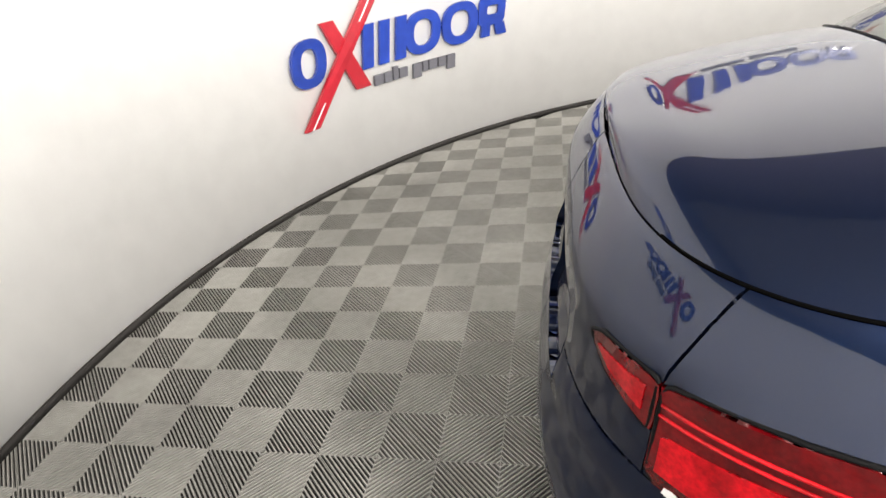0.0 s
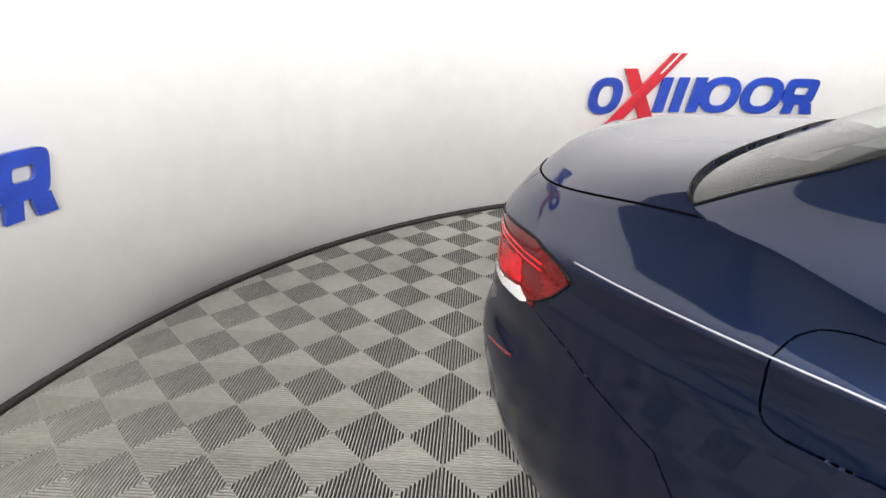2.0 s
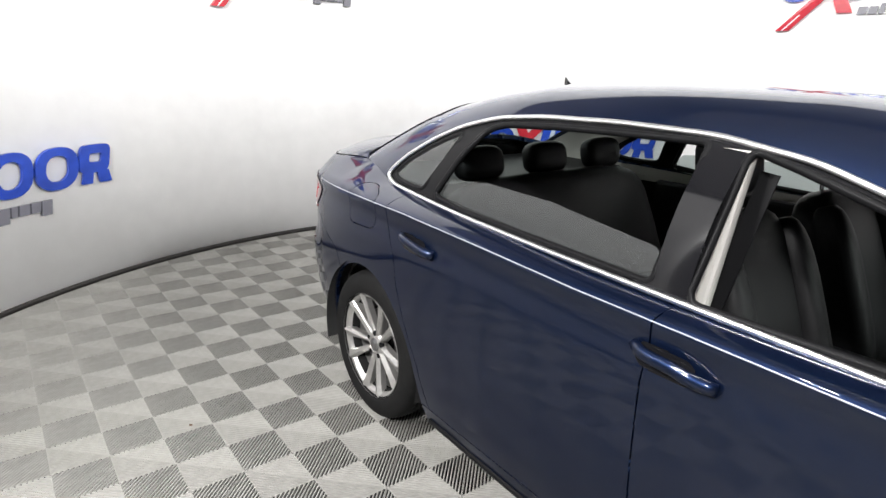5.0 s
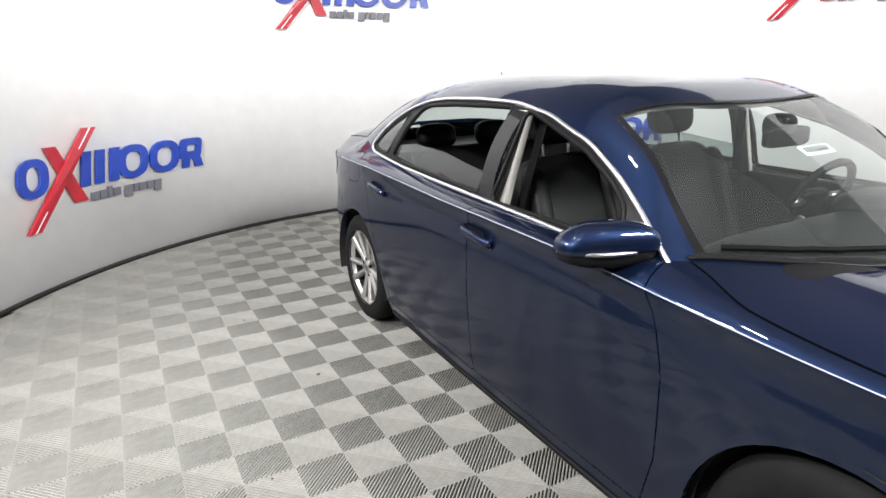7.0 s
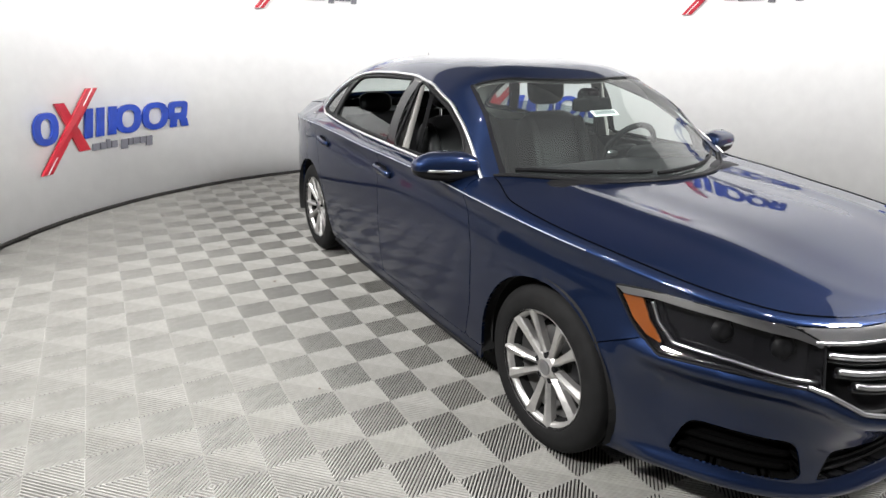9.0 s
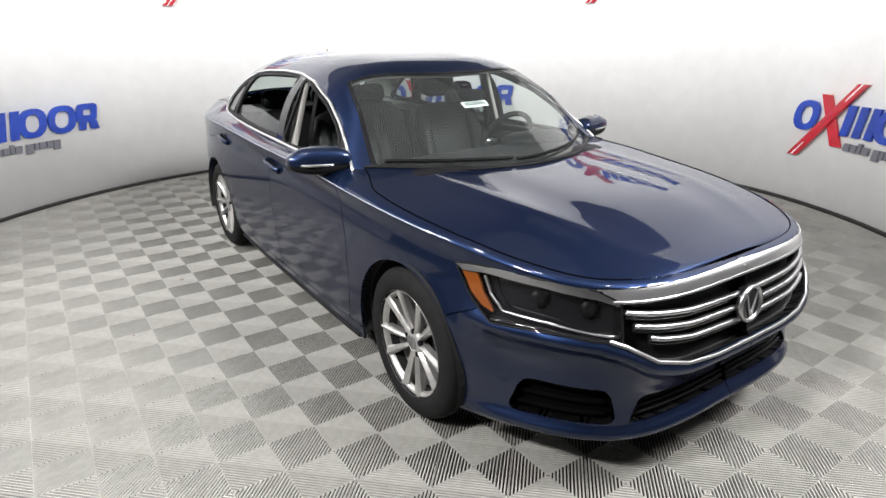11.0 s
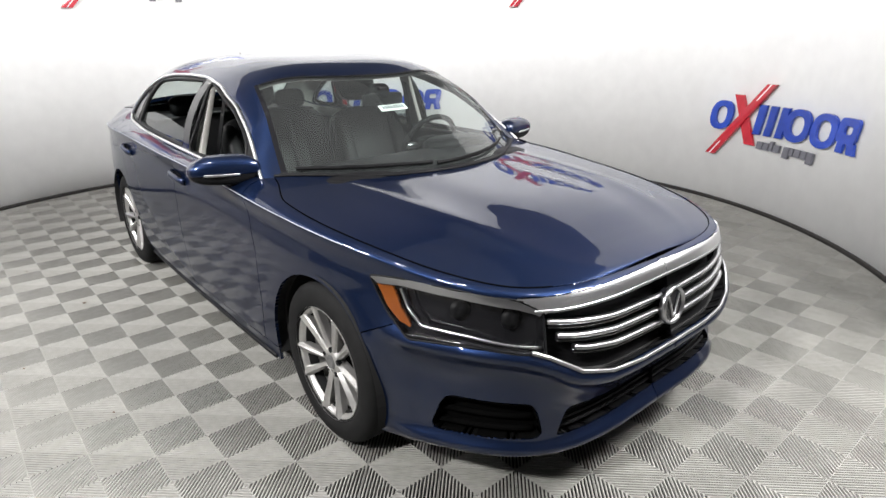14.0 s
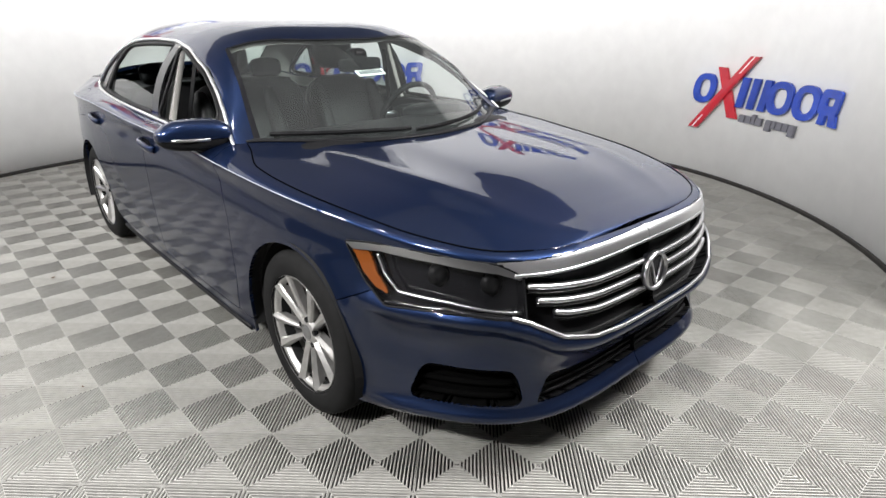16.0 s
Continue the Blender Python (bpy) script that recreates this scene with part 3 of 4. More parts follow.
lid, rear_foot = deck("trunk_lid", -1.55, float(_top[-1, 0]) + 0.003, spline([(-2.5, 0.0), (-2.45, 0.038), (-2.32, 0.07), (-2.0, 0.072), (-1.55, 0.05)]), PAINT, flat=3.4)

# dark shut lines along the sides of the bonnet and of the boot lid
for seam, x0, x1 in (("hood_seam", foot[0][0] + 0.02, 2.2), ("trunk_seam", -2.38, rear_foot[0][0] - 0.02)):
    for sgn in (-1, 1):
        line = []
        for x in np.linspace(x0, x1, 60):
            y, z = deck_edge(x)
            line.append((x, float(y) * sgn, float(z) + 0.0006))
        part(seam, tube_bm(line, 0.0028, 6), SEAM, car)

# greenhouse skin, right-hand half and mirror
FRONT_END = [(0.51, 0.3), (0.51, 0), (0.5, -0.2), (0.46, -0.4), (0.4, -0.6), (0.4, -1.0), (1.5, -1.0), (1.5, 0.3)]
BACKLIGHT = [(-1.38, 0.3), (-1.36, -0.3), (-1.40, -0.52), (-1.62, -0.565), (-1.86, -0.60), (-2.5, -0.7), (-2.5, 0.3)]
DLO = rounded([(-1.468, 1.07), (-1.367, 1.155), (-1.214, 1.238), (-1.064, 1.3), (-0.89, 1.342), (-0.69, 1.359), (-0.4, 1.365), (-0.1, 1.358), (0.14, 1.325), (0.4, 1.25), (0.584, 1.155), (0.72, 1.065), (0.888, 0.938), (0.8, 0.943), (0.3, 0.975), (-0.3, 1.0), (-0.9, 1.02), (-1.2, 1.034), (-1.39, 1.042)], 0.05, 4)

NX, NT = 170, 64
gx = np.linspace(-2.25, 1.3, NX)
th = np.linspace(0, 1, NT)
G = np.zeros((NX, NT, 3))
for j in range(NT):
    ang = th[j] * math.pi / 2
    ty, tz = math.cos(ang) ** (2 / G_P), math.sin(ang) ** (2 / G_Q)
    G[:, j] = np.stack([gx, -GREEN_W(gx) * ty, GREEN_Z + (ROOF(gx) - GREEN_Z) * tz], -1)
xy, top_q = cut(G[..., :2], [("windshield", FRONT_END), ("backlight", BACKLIGHT)])
changed = np.any(xy != G[..., :2], -1)
G[changed, 0], G[changed, 1] = xy[changed, 0], xy[changed, 1]
G[changed, 2] = green_z(G[changed, 0], G[changed, 1])
taken = {q: k for k in ("windshield", "backlight") for q in top_q[k]}
xz, side_q = cut(G[..., [0, 2]], [("dlo", DLO)])
changed = np.any(xz != G[..., [0, 2]], -1)
G[changed, 0], G[changed, 2] = xz[changed, 0], xz[changed, 1]
G[changed, 1] = green_y(G[changed, 0], G[changed, 2])
gp = G.reshape(-1, 3)
roof_q = [q for q in side_q["rest"] if q not in taken]
EDGE_Y = spline([(0.4, -0.594), (0.667, -0.662), (0.84, -0.708), (1.05, -0.765)])
TOP_X = spline([(-0.6, 0.4), (-0.4, 0.46), (-0.2, 0.5), (0.0, 0.51)])
PILLAR_Z = spline([(0.38, 1.262), (0.4, 1.256), (0.5, 1.206), (0.6, 1.15), (0.7, 1.085), (0.8, 1.01), (0.9, 0.935), (1.0, 0.88)])
ws_pts, pl_pts, fr_pts = [], [], []
NU, NV, NP = 40, 30, 8
for i in range(NU + 1):
    u = i / NU
    xe = 0.4 + 0.65 * u
    ye = float(EDGE_Y(xe))
    for j in range(NV + 1):
        v = j / NV
        y = ye * (1 - v)
        x = xe + (float(TOP_X(y)) - 0.4) * (1 - u) + u * 0.3 * (1 - (1 - v) ** 2)
        ws_pts.append((x, y, float(screen_z(x, y)) - 0.002))
    fr_pts += [(xe, ye, float(screen_z(xe, ye)) + 0.0015), (xe + 0.004, ye + 0.016 + 0.012 * u, float(screen_z(xe + 0.004, ye + 0.016 + 0.012 * u)) + 0.0015)]
    xo = 0.385 + 0.6 * u
    zo = float(PILLAR_Z(xo))
    a, b = np.array((xo, float(green_y(xo, zo)), zo)), np.array((xe, ye, float(screen_z(xe, ye)) + 0.001))
    for j in range(NP + 1):
        v = j / NP
        p = a + (b - a) * v + np.array((0.3, -0.5, 0.8)) * 0.005 * 4 * v * (1 - v)
        pl_pts.append(tuple(p))
ws_q = [(i * (NV + 1) + j, i * (NV + 1) + j + 1, (i + 1) * (NV + 1) + j + 1, (i + 1) * (NV + 1) + j) for i in range(NU) for j in range(NV)]
pl_q = [(i * (NP + 1) + j, i * (NP + 1) + j + 1, (i + 1) * (NP + 1) + j + 1, (i + 1) * (NP + 1) + j) for i in range(NU) for j in range(NP)]
for mirror in (False, True):
    panel("roof_side", gp, roof_q, PAINT, car, mirror, gap=0.0, lip=0.0)
    panel("headliner", gp, roof_q, TRIM_GREY, car, mirror, gap=0.0, lip=0.0, push=-0.03)
    mesh_ob("windshield", [(x, -y, z) for x, y, z in ws_pts] if mirror else ws_pts, ws_q, GLASS, car, "clear windshield glass", True)
    mesh_ob("windshield_frit", [(x, -y, z) for x, y, z in fr_pts] if mirror else fr_pts, [(2 * k, 2 * k + 1, 2 * k + 3, 2 * k + 2) for k in range(NU)], GLOSS_BLACK, car, "black band along the side of the windshield", True)
    mesh_ob("front_pillar", [(x, -y, z) for x, y, z in pl_pts] if mirror else pl_pts, pl_q, PAINT, car, "", True)
    mesh_ob("pillar_lining", [(x - 0.01, (-y if mirror else y) + (-0.02 if mirror else 0.02), z - 0.015) for x, y, z in pl_pts], pl_q, BLACK, car, "", True)
    panel("rear_window", gp, top_q["backlight"], GLASS, car, mirror, gap=0.0, lip=0.0, push=-0.002, label="clear rear window glass")

# side windows: frames, pillar and panes, in x and z
FRONT_OPEN = [(-0.015, 0.988), (-0.005, 1.335), (0.13, 1.302), (0.4, 1.222), (0.56, 1.138), (0.64, 1.078), (0.67, 0.978)]
REAR_OPEN = [(-1.075, 1.05), (-0.98, 1.215), (-0.92, 1.3), (-0.85, 1.322), (-0.6, 1.335), (-0.3, 1.34), (-0.105, 1.34), (-0.11, 1.005), (-0.9, 1.032)]
QUARTER = [(-1.415, 1.08), (-1.34, 1.14), (-1.22, 1.205), (-1.09, 1.262), (-1.035, 1.275), (-1.155, 1.058), (-1.25, 1.055), (-1.36, 1.06)]
PILLAR = [(-0.16, 0.9), (-0.16, 1.5), (0.09, 1.5), (0.07, 0.9)]
REAR_PANE = [(-1.09, 1.0), (-1.02, 1.115), (-0.8, 1.138), (-0.5, 1.133), (-0.12, 1.09), (-0.12, 0.95)]
wx, wz = np.linspace(-1.47, 0.93, 190), np.linspace(0.94, 1.4, 40)
W = np.stack(np.meshgrid(wx, wz, indexing="ij"), -1)


def side_sheet(regions, depth):
    mv, q = cut(W, regions, 0.02)
    p = np.stack([mv[..., 0], green_y(mv[..., 0], mv[..., 1]) + depth, mv[..., 1]], -1).reshape(-1, 3)
    return p, q


fp, fq = side_sheet([("front_open", rounded(FRONT_OPEN, 0.03)), ("rear_open", rounded(REAR_OPEN, 0.03)), ("quarter", rounded(QUARTER, 0.02)), ("pillar", PILLAR), ("frame", DLO)], 0.006)
pp, pq = side_sheet([("pane", rounded(REAR_PANE, 0.02))], 0.02)
dlo_set = set(tuple(q) for q in side_sheet([("d", DLO)], 0)[1]["d"])
for mirror in (False, True):
    panel("window_frame", fp, fq["frame"], BLACK, car, mirror, gap=0, lip=0.0, label="black window frame")
    for outline in (FRONT_OPEN, REAR_OPEN, QUARTER):
        ring = rounded(outline, 0.03)
        line = [(x, (-1 if mirror else 1) * (float(green_y(x, z)) + 0.012), z) for x, z in ring]
        part("window_seal", tube_bm(line, 0.011, 8, True, 1.0), BLACK, car, "", True)
    panel("door_pillar", fp, [q for q in fq["pillar"] if q in dlo_set], GLOSS_BLACK, car, mirror, gap=0.001, lip=0.01, push=0.003, label="gloss black pillar cover")
    panel("quarter_window", fp, fq["quarter"], SIDE_GLASS, car, mirror, gap=0, lip=0, push=-0.002, label="small fixed quarter window")
    panel("rear_side_pane", pp, pq["pane"], SIDE_GLASS, car, mirror, gap=0, lip=0, label="rear side window lowered halfway")
    pts = []
    line = DLO + DLO[:1]
    for a, b in zip(line, line[1:]):
        for k in range(6):
            x, z = a[0] + (b[0] - a[0]) * k / 6, a[1] + (b[1] - a[1]) * k / 6
            y = float(green_y(x, z)) - 0.003
            pts.append((x, -y if mirror else y, z))
    part("window_trim", tube_bm(pts, 0.0085, 8, True, 1.0), BRIGHT_TRIM, car, "bright chrome strip round the side windows", True)

# ---- wheels ----
TYRE_R, TYRE_W = 0.332, 0.215


def tyre_bm():
    w, prof = TYRE_W / 2, []
    for r, h in ((0.222, -0.085), (0.232, -0.098), (0.252, -0.106), (0.277, -0.1085), (0.3, -0.103), (0.317, -0.094), (0.326, -0.082), (0.331, -0.06)):
        prof.append((r, h))
    for h in (-0.036, -0.034, -0.03, -0.028, -0.006, -0.004, 0.004, 0.006, 0.028, 0.03, 0.034, 0.036):
        prof.append((0.3315 if abs(h) in (0.036, 0.028, 0.006) else 0.324, h))
    prof += [(r, -h) for r, h in reversed(prof[:8])]
    prof += [(0.205, 0.06), (0.205, -0.06), prof[0]]
    return lathe_bm(prof, 80)


def spoke_bm(angle, spread):
    """One of a pair of spokes from the hub to the rim, facing -y."""
    bm = bmesh.new()
    rows = []
    for r, off, w, y in ((0.03, 0.012, 0.012, -0.064), (0.07, 0.0195, 0.0135, -0.071), (0.12, 0.031, 0.0155, -0.078), (0.17, 0.0435, 0.0185, -0.085), (0.2, 0.0515, 0.022, -0.09), (0.221, 0.057, 0.027, -0.093)):
        c, s = math.cos(angle), math.sin(angle)
        o = off * spread
        ring = []
        for dw, dy in ((-w, 0.007), (-w * 0.75, -0.001), (w * 0.3 * spread, -0.007), (w, 0.007), (w * 0.85, 0.035), (-w * 0.85, 0.035)):
            t = o + dw
            ring.append(bm.verts.new((r * c - t * s, y + dy, r * s + t * c)))
        rows.append(ring)
    for a, b in zip(rows, rows[1:]):
        for k in range(6):
            bm.faces.new((a[k], a[(k + 1) % 6], b[(k + 1) % 6], b[k]))
    bm.faces.new(rows[0])
    bm.faces.new(rows[-1])
    return bm


def build_wheel(parent):
    """A wheel whose face looks to -y."""
    e = new("wheel")
    e.parent = parent
    part("tyre", tyre_bm(), RUBBER, e, "black road tyre", True)
    rim = [(0.233, -0.102), (0.237, -0.094), (0.226, -0.092), (0.217, -0.085), (0.208, -0.06), (0.2, 0.02), (0.205, 0.09), (0.22, 0.092), (0.22, 0.085)]
    part("rim", lathe_bm(rim, 72), ALLOY, e, "silver alloy rim with five pairs of spokes", True)
    for k in range(5):
        for spread in (-1, 1):
            part("spoke", spoke_bm(-math.pi / 2 + k * math.tau / 5, spread), ALLOY, e)
    part("hub", lathe_bm([(0.0, -0.05), (0.062, -0.05), (0.062, -0.062), (0.05, -0.072), (0.036, -0.078), (0.034, -0.074), (0, -0.074)], 40), ALLOY, e, smooth=False)
    part("hub_cap", lathe_bm([(0, -0.083), (0.02, -0.083), (0.029, -0.079), (0.031, -0.07)], 32), SATIN, e, "round cap with a plain ring")
    for k in range(5):
        a = -math.pi / 2 + (k + 0.5) * math.tau / 5
        b = lathe_bm([(0, -0.0755), (0.011, -0.0755), (0.012, -0.06)], 16)
        bmesh.ops.translate(b, verts=b.verts, vec=(0.052 * math.cos(a), 0, 0.052 * math.sin(a)))
        part("wheel_bolt", b, BLACK, e, "dark bolt hole")
    part("brake_disc", lathe_bm([(0.06, -0.01), (0.155, -0.01), (0.155, 0.01), (0.06, 0.01)], 48), DISC, e, "grey steel brake disc")
    c = box_bm((0.06, 0.06, 0.13), (0.135, -0.01, 0.02), 0.012)
    part("brake_caliper", c, BLACK, e)
    part("wheel_back", lathe_bm([(0.0, 0.04), (0.19, 0.04), (0.19, 0.05), (0, 0.05)], 40), DARK, e)
    return e


first = build_wheel(car)
first.location = (AXLE, -0.764, TYRE_R)
for x, sgn in ((-AXLE, -1), (AXLE, 1), (-AXLE, 1)):
    made = {}
    for o in (first, *first.children):
        made[o] = o.copy()
        scene.collection.objects.link(made[o])
        if o is not first:
            made[o].parent = made[first]
    made[first].location = (x, 0.764 * sgn, TYRE_R)
    made[first].rotation_euler = (0, 0, math.pi if sgn > 0 else 0)
for x in (AXLE, -AXLE):
    for sgn in (-1, 1):
        bm = bmesh.new()
        n = 30
        rows = [[bm.verts.new((x + 0.385 * math.cos(a), sgn * y, HUB_Z + 0.385 * math.sin(a))) for a in np.linspace(-0.25, math.pi + 0.25, n)] for y in (0.88, 0.55)]
        for k in range(n - 1):
            bm.faces.new((rows[0][k], rows[0][k + 1], rows[1][k + 1], rows[1][k]))
        bm.faces.new(rows[1])
        part("wheel_liner", bm, DARK, car)
u = box_bm((3.9, 1.3, 0.06), (-0.05, 0, 0.25), 0.02)
part("underbody", u, DARK, car)


# ---- the car: fittings ----
def on_side(s, z, out=0.0, mirror=False):
    """A point on the lower body's skin, moved outwards by out."""
    p, a, b = (np.array(side(*q)) for q in ((s, z), (s + 0.004, z), (s, z - 0.004)))
    n = np.cross(a - p, b - p)
    n /= np.linalg.norm(n)
    if n @ (p - np.array((0, 0, 0.7))) < 0:
        n = -n
    p = p + n * out
    return Vector((p[0], -p[1] if mirror else p[1], p[2]))


def dense(pts, n=8):
    return [tuple(np.array(a) + (np.array(b) - np.array(a)) * k / n) for a, b in zip(pts, pts[1:]) for k in range(n)] + [tuple(pts[-1])]


def side_tube(name, pts, r, material, out, mirror, label="", flat=1.0):
    return part(name, tube_bm([on_side(s, z, out, mirror) for s, z in dense(pts)], r, 8, False, flat), material, car, label, True)


def side_patch(name, poly, material, out, mirror, label="", n=26, m=12, lip=0.01):
    """A patch of the skin inside an outline, moved outwards by out."""
    a = np.array(poly)
    g = np.stack(np.meshgrid(np.linspace(a[:, 0].min() - 0.001, a[:, 0].max() + 0.001, n), np.linspace(a[:, 1].min() - 0.001, a[:, 1].max() + 0.001, m), indexing="ij"), -1)
    mv, q = cut(g, [("p", list(map(tuple, poly)))], 0.05)
    return panel(name, side(mv[..., 0], mv[..., 1]).reshape(-1, 3), q["p"], material, car, mirror, gap=0, lip=lip, push=out, label=label)


def blob_bm(size, centre, power=3.0, n=24, m=14):
    """A rounded box."""
    bm = bmesh.new()
    f = lambda v: math.copysign(abs(v) ** (2 / power), v)
    rows = []
    for i in range(1, m):
        a = math.pi * i / m - math.pi / 2
        rows.append([bm.verts.new((centre[0] + size[0] / 2 * f(math.cos(a)) * f(math.cos(b)), centre[1] + size[1] / 2 * f(math.cos(a)) * f(math.sin(b)), centre[2] + size[2] / 2 * f(math.sin(a)))) for b in (k * math.tau / n for k in range(n))])
    for a, b in zip(rows, rows[1:]):
        for k in range(n):
            bm.faces.new((a[k], a[(k + 1) % n], b[(k + 1) % n], b[k]))
    bm.faces.new(rows[0])
    bm.faces.new(rows[-1])
    return bm


def turned(bm, m):
    bmesh.ops.transform(bm, matrix=m, verts=bm.verts)
    return bm


for mirror in (False, True):
    g = -1 if not mirror else 1
    # headlamp
    side_patch("headlamp_strip", rounded([(1.742, 0.782), (1.87, 0.8), (2.08, 0.797), (2.27, 0.779), (2.335, 0.748), (2.33, 0.728), (2.26, 0.75), (2.08, 0.771), (1.88, 0.777), (1.77, 0.765)], 0.006), SATIN, 0.003, mirror, "broad bright strip along the top of the headlamp", 70, 14)
    side_patch("turn_signal", rounded([(1.758, 0.762), (1.8, 0.7), (1.85, 0.662), (1.9, 0.652), (1.89, 0.668), (1.856, 0.705), (1.828, 0.768)], 0.01), AMBER, -0.008, mirror, "amber turn signal", 50, 40)
    side_tube("lamp_guide", [(1.862, 0.764), (1.885, 0.71), (1.935, 0.662), (2.1, 0.655), (2.325, 0.63)], 0.006, SATIN, -0.01, mirror)
    side_tube("lamp_sill", [(1.9, 0.632), (2.1, 0.636), (2.33, 0.614)], 0.008, GLOSS_BLACK, -0.004, mirror)
    for s, z in ((2.08, 0.725), (2.25, 0.71)):
        q = on_side(s, z, -0.03, mirror)
        part("projector", turned(lathe_bm([(0.0, -0.012), (0.015, -0.01), (0.024, -0.002), (0.026, 0.004), (0.034, 0.004), (0.034, 0.03)], 28), Matrix.Translation(q) @ pose(0, 0, 0, 0, 0, 90)), BLACK, car, "round dark projector lens", True)
    # tail lamp
    side_patch("reverse_lamp", rounded([(-2.2, 0.812), (-2.225, 0.798), (-2.36, 0.783), (-2.5, 0.785), (-2.5, 0.797), (-2.36, 0.806), (-2.235, 0.832)], 0.004), LAMP_WHITE, 0.006, mirror, "white reversing lamp strip")
    side_patch("tail_light_band", rounded([(-2.24, 0.842), (-2.36, 0.82), (-2.52, 0.812), (-2.52, 0.872), (-2.36, 0.888), (-2.26, 0.9)], 0.01), LAMP_GLOW, 0.006, mirror, "brighter red part of the tail lamp")
    side_patch("tail_light_band", rounded([(-2.56, 0.885), (-2.63, 0.897), (-2.67, 0.918), (-2.56, 0.925)], 0.003), LAMP_GLOW, 0.006, mirror, "brighter red band")
    for z0 in (0.905, 0.922):
        side_tube("lamp_line", [(-2.16, z0 + 0.004), (-2.36, z0), (-2.53, z0 - 0.008)], 0.003, LAMP_GLOW, 0.004, mirror)
    side_tube("bumper_reflector", [(-2.2, 0.63), (-2.36, 0.6)], 0.004, LAMP_RED, 0.0, mirror)
    # Thin silver tube laid over the body crease.
    side_tube("body_stripe", [(-2.05, 0.979), (-1.8, float(CREASE(-1.8))), (-1.5, 0.992), (-1.13, 0.995), (-0.7, float(CREASE(-0.7))), (-0.28, 0.965), (0.14, float(CREASE(0.14))), (0.56, 0.945), (0.8, float(CREASE(0.8))), (1.0, 0.915), (1.22, float(CREASE(1.22))), (1.45, 0.88), (1.65, float(CREASE(1.65)))], 0.002, CREASE_LINE, -0.0003, mirror, "thin silver stripe along the body crease")
    for outline in (TAIL_LAMP, INNER_LAMP, HEAD):
        ring = [on_side(s0, z0, 0.001, mirror) for s0, z0 in outline]
        part("lamp_gasket", tube_bm(ring, 0.0036, 6, True), BLACK, car, "", True)
    # door handles, each over a flat black patch painted as its cup's shade
    for s0, z0 in ((-1.02, 0.897), (0.03, 0.872)):
        pts = [on_side(s0 + 0.108 * t, z0 + 0.012 * t * -1, 0.003 + 0.02 * (1 - t**4), mirror) for t in np.linspace(-1, 1, 15)]
        part("door_handle", tube_bm(pts, 0.0135, 10, False, 1.25), PAINT, car, "blue door handle", True)
        side_patch("handle_cup", rounded([(s0 - 0.1, z0 - 0.03), (s0 + 0.05, z0 - 0.034), (s0 + 0.05, z0 + 0.024), (s0 - 0.1, z0 + 0.03)], 0.025), GLOSS_BLACK, 0.0015, mirror, lip=0)
    # door mirror
    e = new("door_mirror")
    e.parent = car
    yc = g * 0.915
    shell = blob_bm((0.15, 0.28, 0.12), (0, 0, 0), 3.8, 40, 24)
    lower = blob_bm((0.145, 0.273, 0.105), (0, 0, 0), 3.4, 40, 24)
    for bm, up in ((shell, 1), (lower, -1)):
        for v in bm.verts:
            outer = v.co.y * g / 0.13
            if v.co.z * up < 0:
                v.co.z *= 0.12
            if v.co.z > 0:
                v.co.z *= (1.3 - 0.22 * min(1, abs(v.co.x) / 0.075)) if up > 0 else 0.9
            v.co.z *= 1 - 0.3 * min(1, max(0, outer)) ** 2 - 0.1 * min(1, max(0, -outer)) ** 1.5
            v.co.x = v.co.x * (1 - 0.25 * max(0, outer)) - 0.03 * outer + 0.012 * outer * outer
        turned(bm, Matrix.Translation((0.715, yc, 1.0)))
    part("mirror_shell", shell, PAINT, e, "", True)
    part("mirror_base", lower, BLACK, e, "black lower cover", True)
    part("mirror_signal", tube_bm([(0.797 - 0.03 * t - 0.085 * t**5, g * (0.87 + 0.18 * t), 0.996 + 0.006 * t) for t in np.linspace(0, 1, 14)], 0.0065, 8), SATIN, e, "slim clear indicator strip", True)
    part("mirror_arm", tube_bm([(0.74, g * 0.9, 0.962), (0.76, g * 0.84, 0.945), (0.79, g * 0.77, 0.945)], 0.026, 10, False, 0.8), BLACK, e, "", True)
    part("mirror_glass", box_bm((0.004, 0.17, 0.07), (0.645, g * 0.9, 1.0), 0.001), CHROME, e, "mirror glass")
    side_tube("sill_trim", [(-1.0, 0.20), (0, 0.195), (1.0, 0.20)], 0.012, BLACK, 0.0, mirror)
    # mirror triangle and inner pillar trims
    part("pillar_trim", box_bm((0.09, 0.03, 0.4), (-0.04, g * 0.70, 1.14), 0.01, turn=pose(0, 0, 0, g * 17, 0, 0)), TRIM_GREY, car, "light grey inner pillar trim")
    part("seat_belt", box_bm((0.045, 0.004, 0.62), (-0.02, g * 0.66, 0.98), turn=pose(0, 0, 0, g * 12, 8, 0)), BLACK, car)
    part("door_card", box_bm((2.0, 0.05, 0.5), (-0.15, g * 0.76, 0.72), 0.02), LEATHER, car, "black inner door panel")

# bars in the dark corner recesses of the front bumper
for mirror in (False, True):
    for z in (0.315, 0.36, 0.405):
        side_tube("recess_bar", [(1.97, z), (2.1, z + 0.002), (2.31, z + 0.004)], 0.011, SEAM, -0.036, mirror)

# grille
def across(name, path, r, material, out, label="", flat=1.0):
    """A bar round the front, from one side to the other."""
    half = [on_side(s, z, out) for s, z in dense(path)]
    return part(name, tube_bm(half + [Vector((p.x, -p.y, p.z)) for p in reversed(half)], r, 12, False, flat), material, car, label, True)


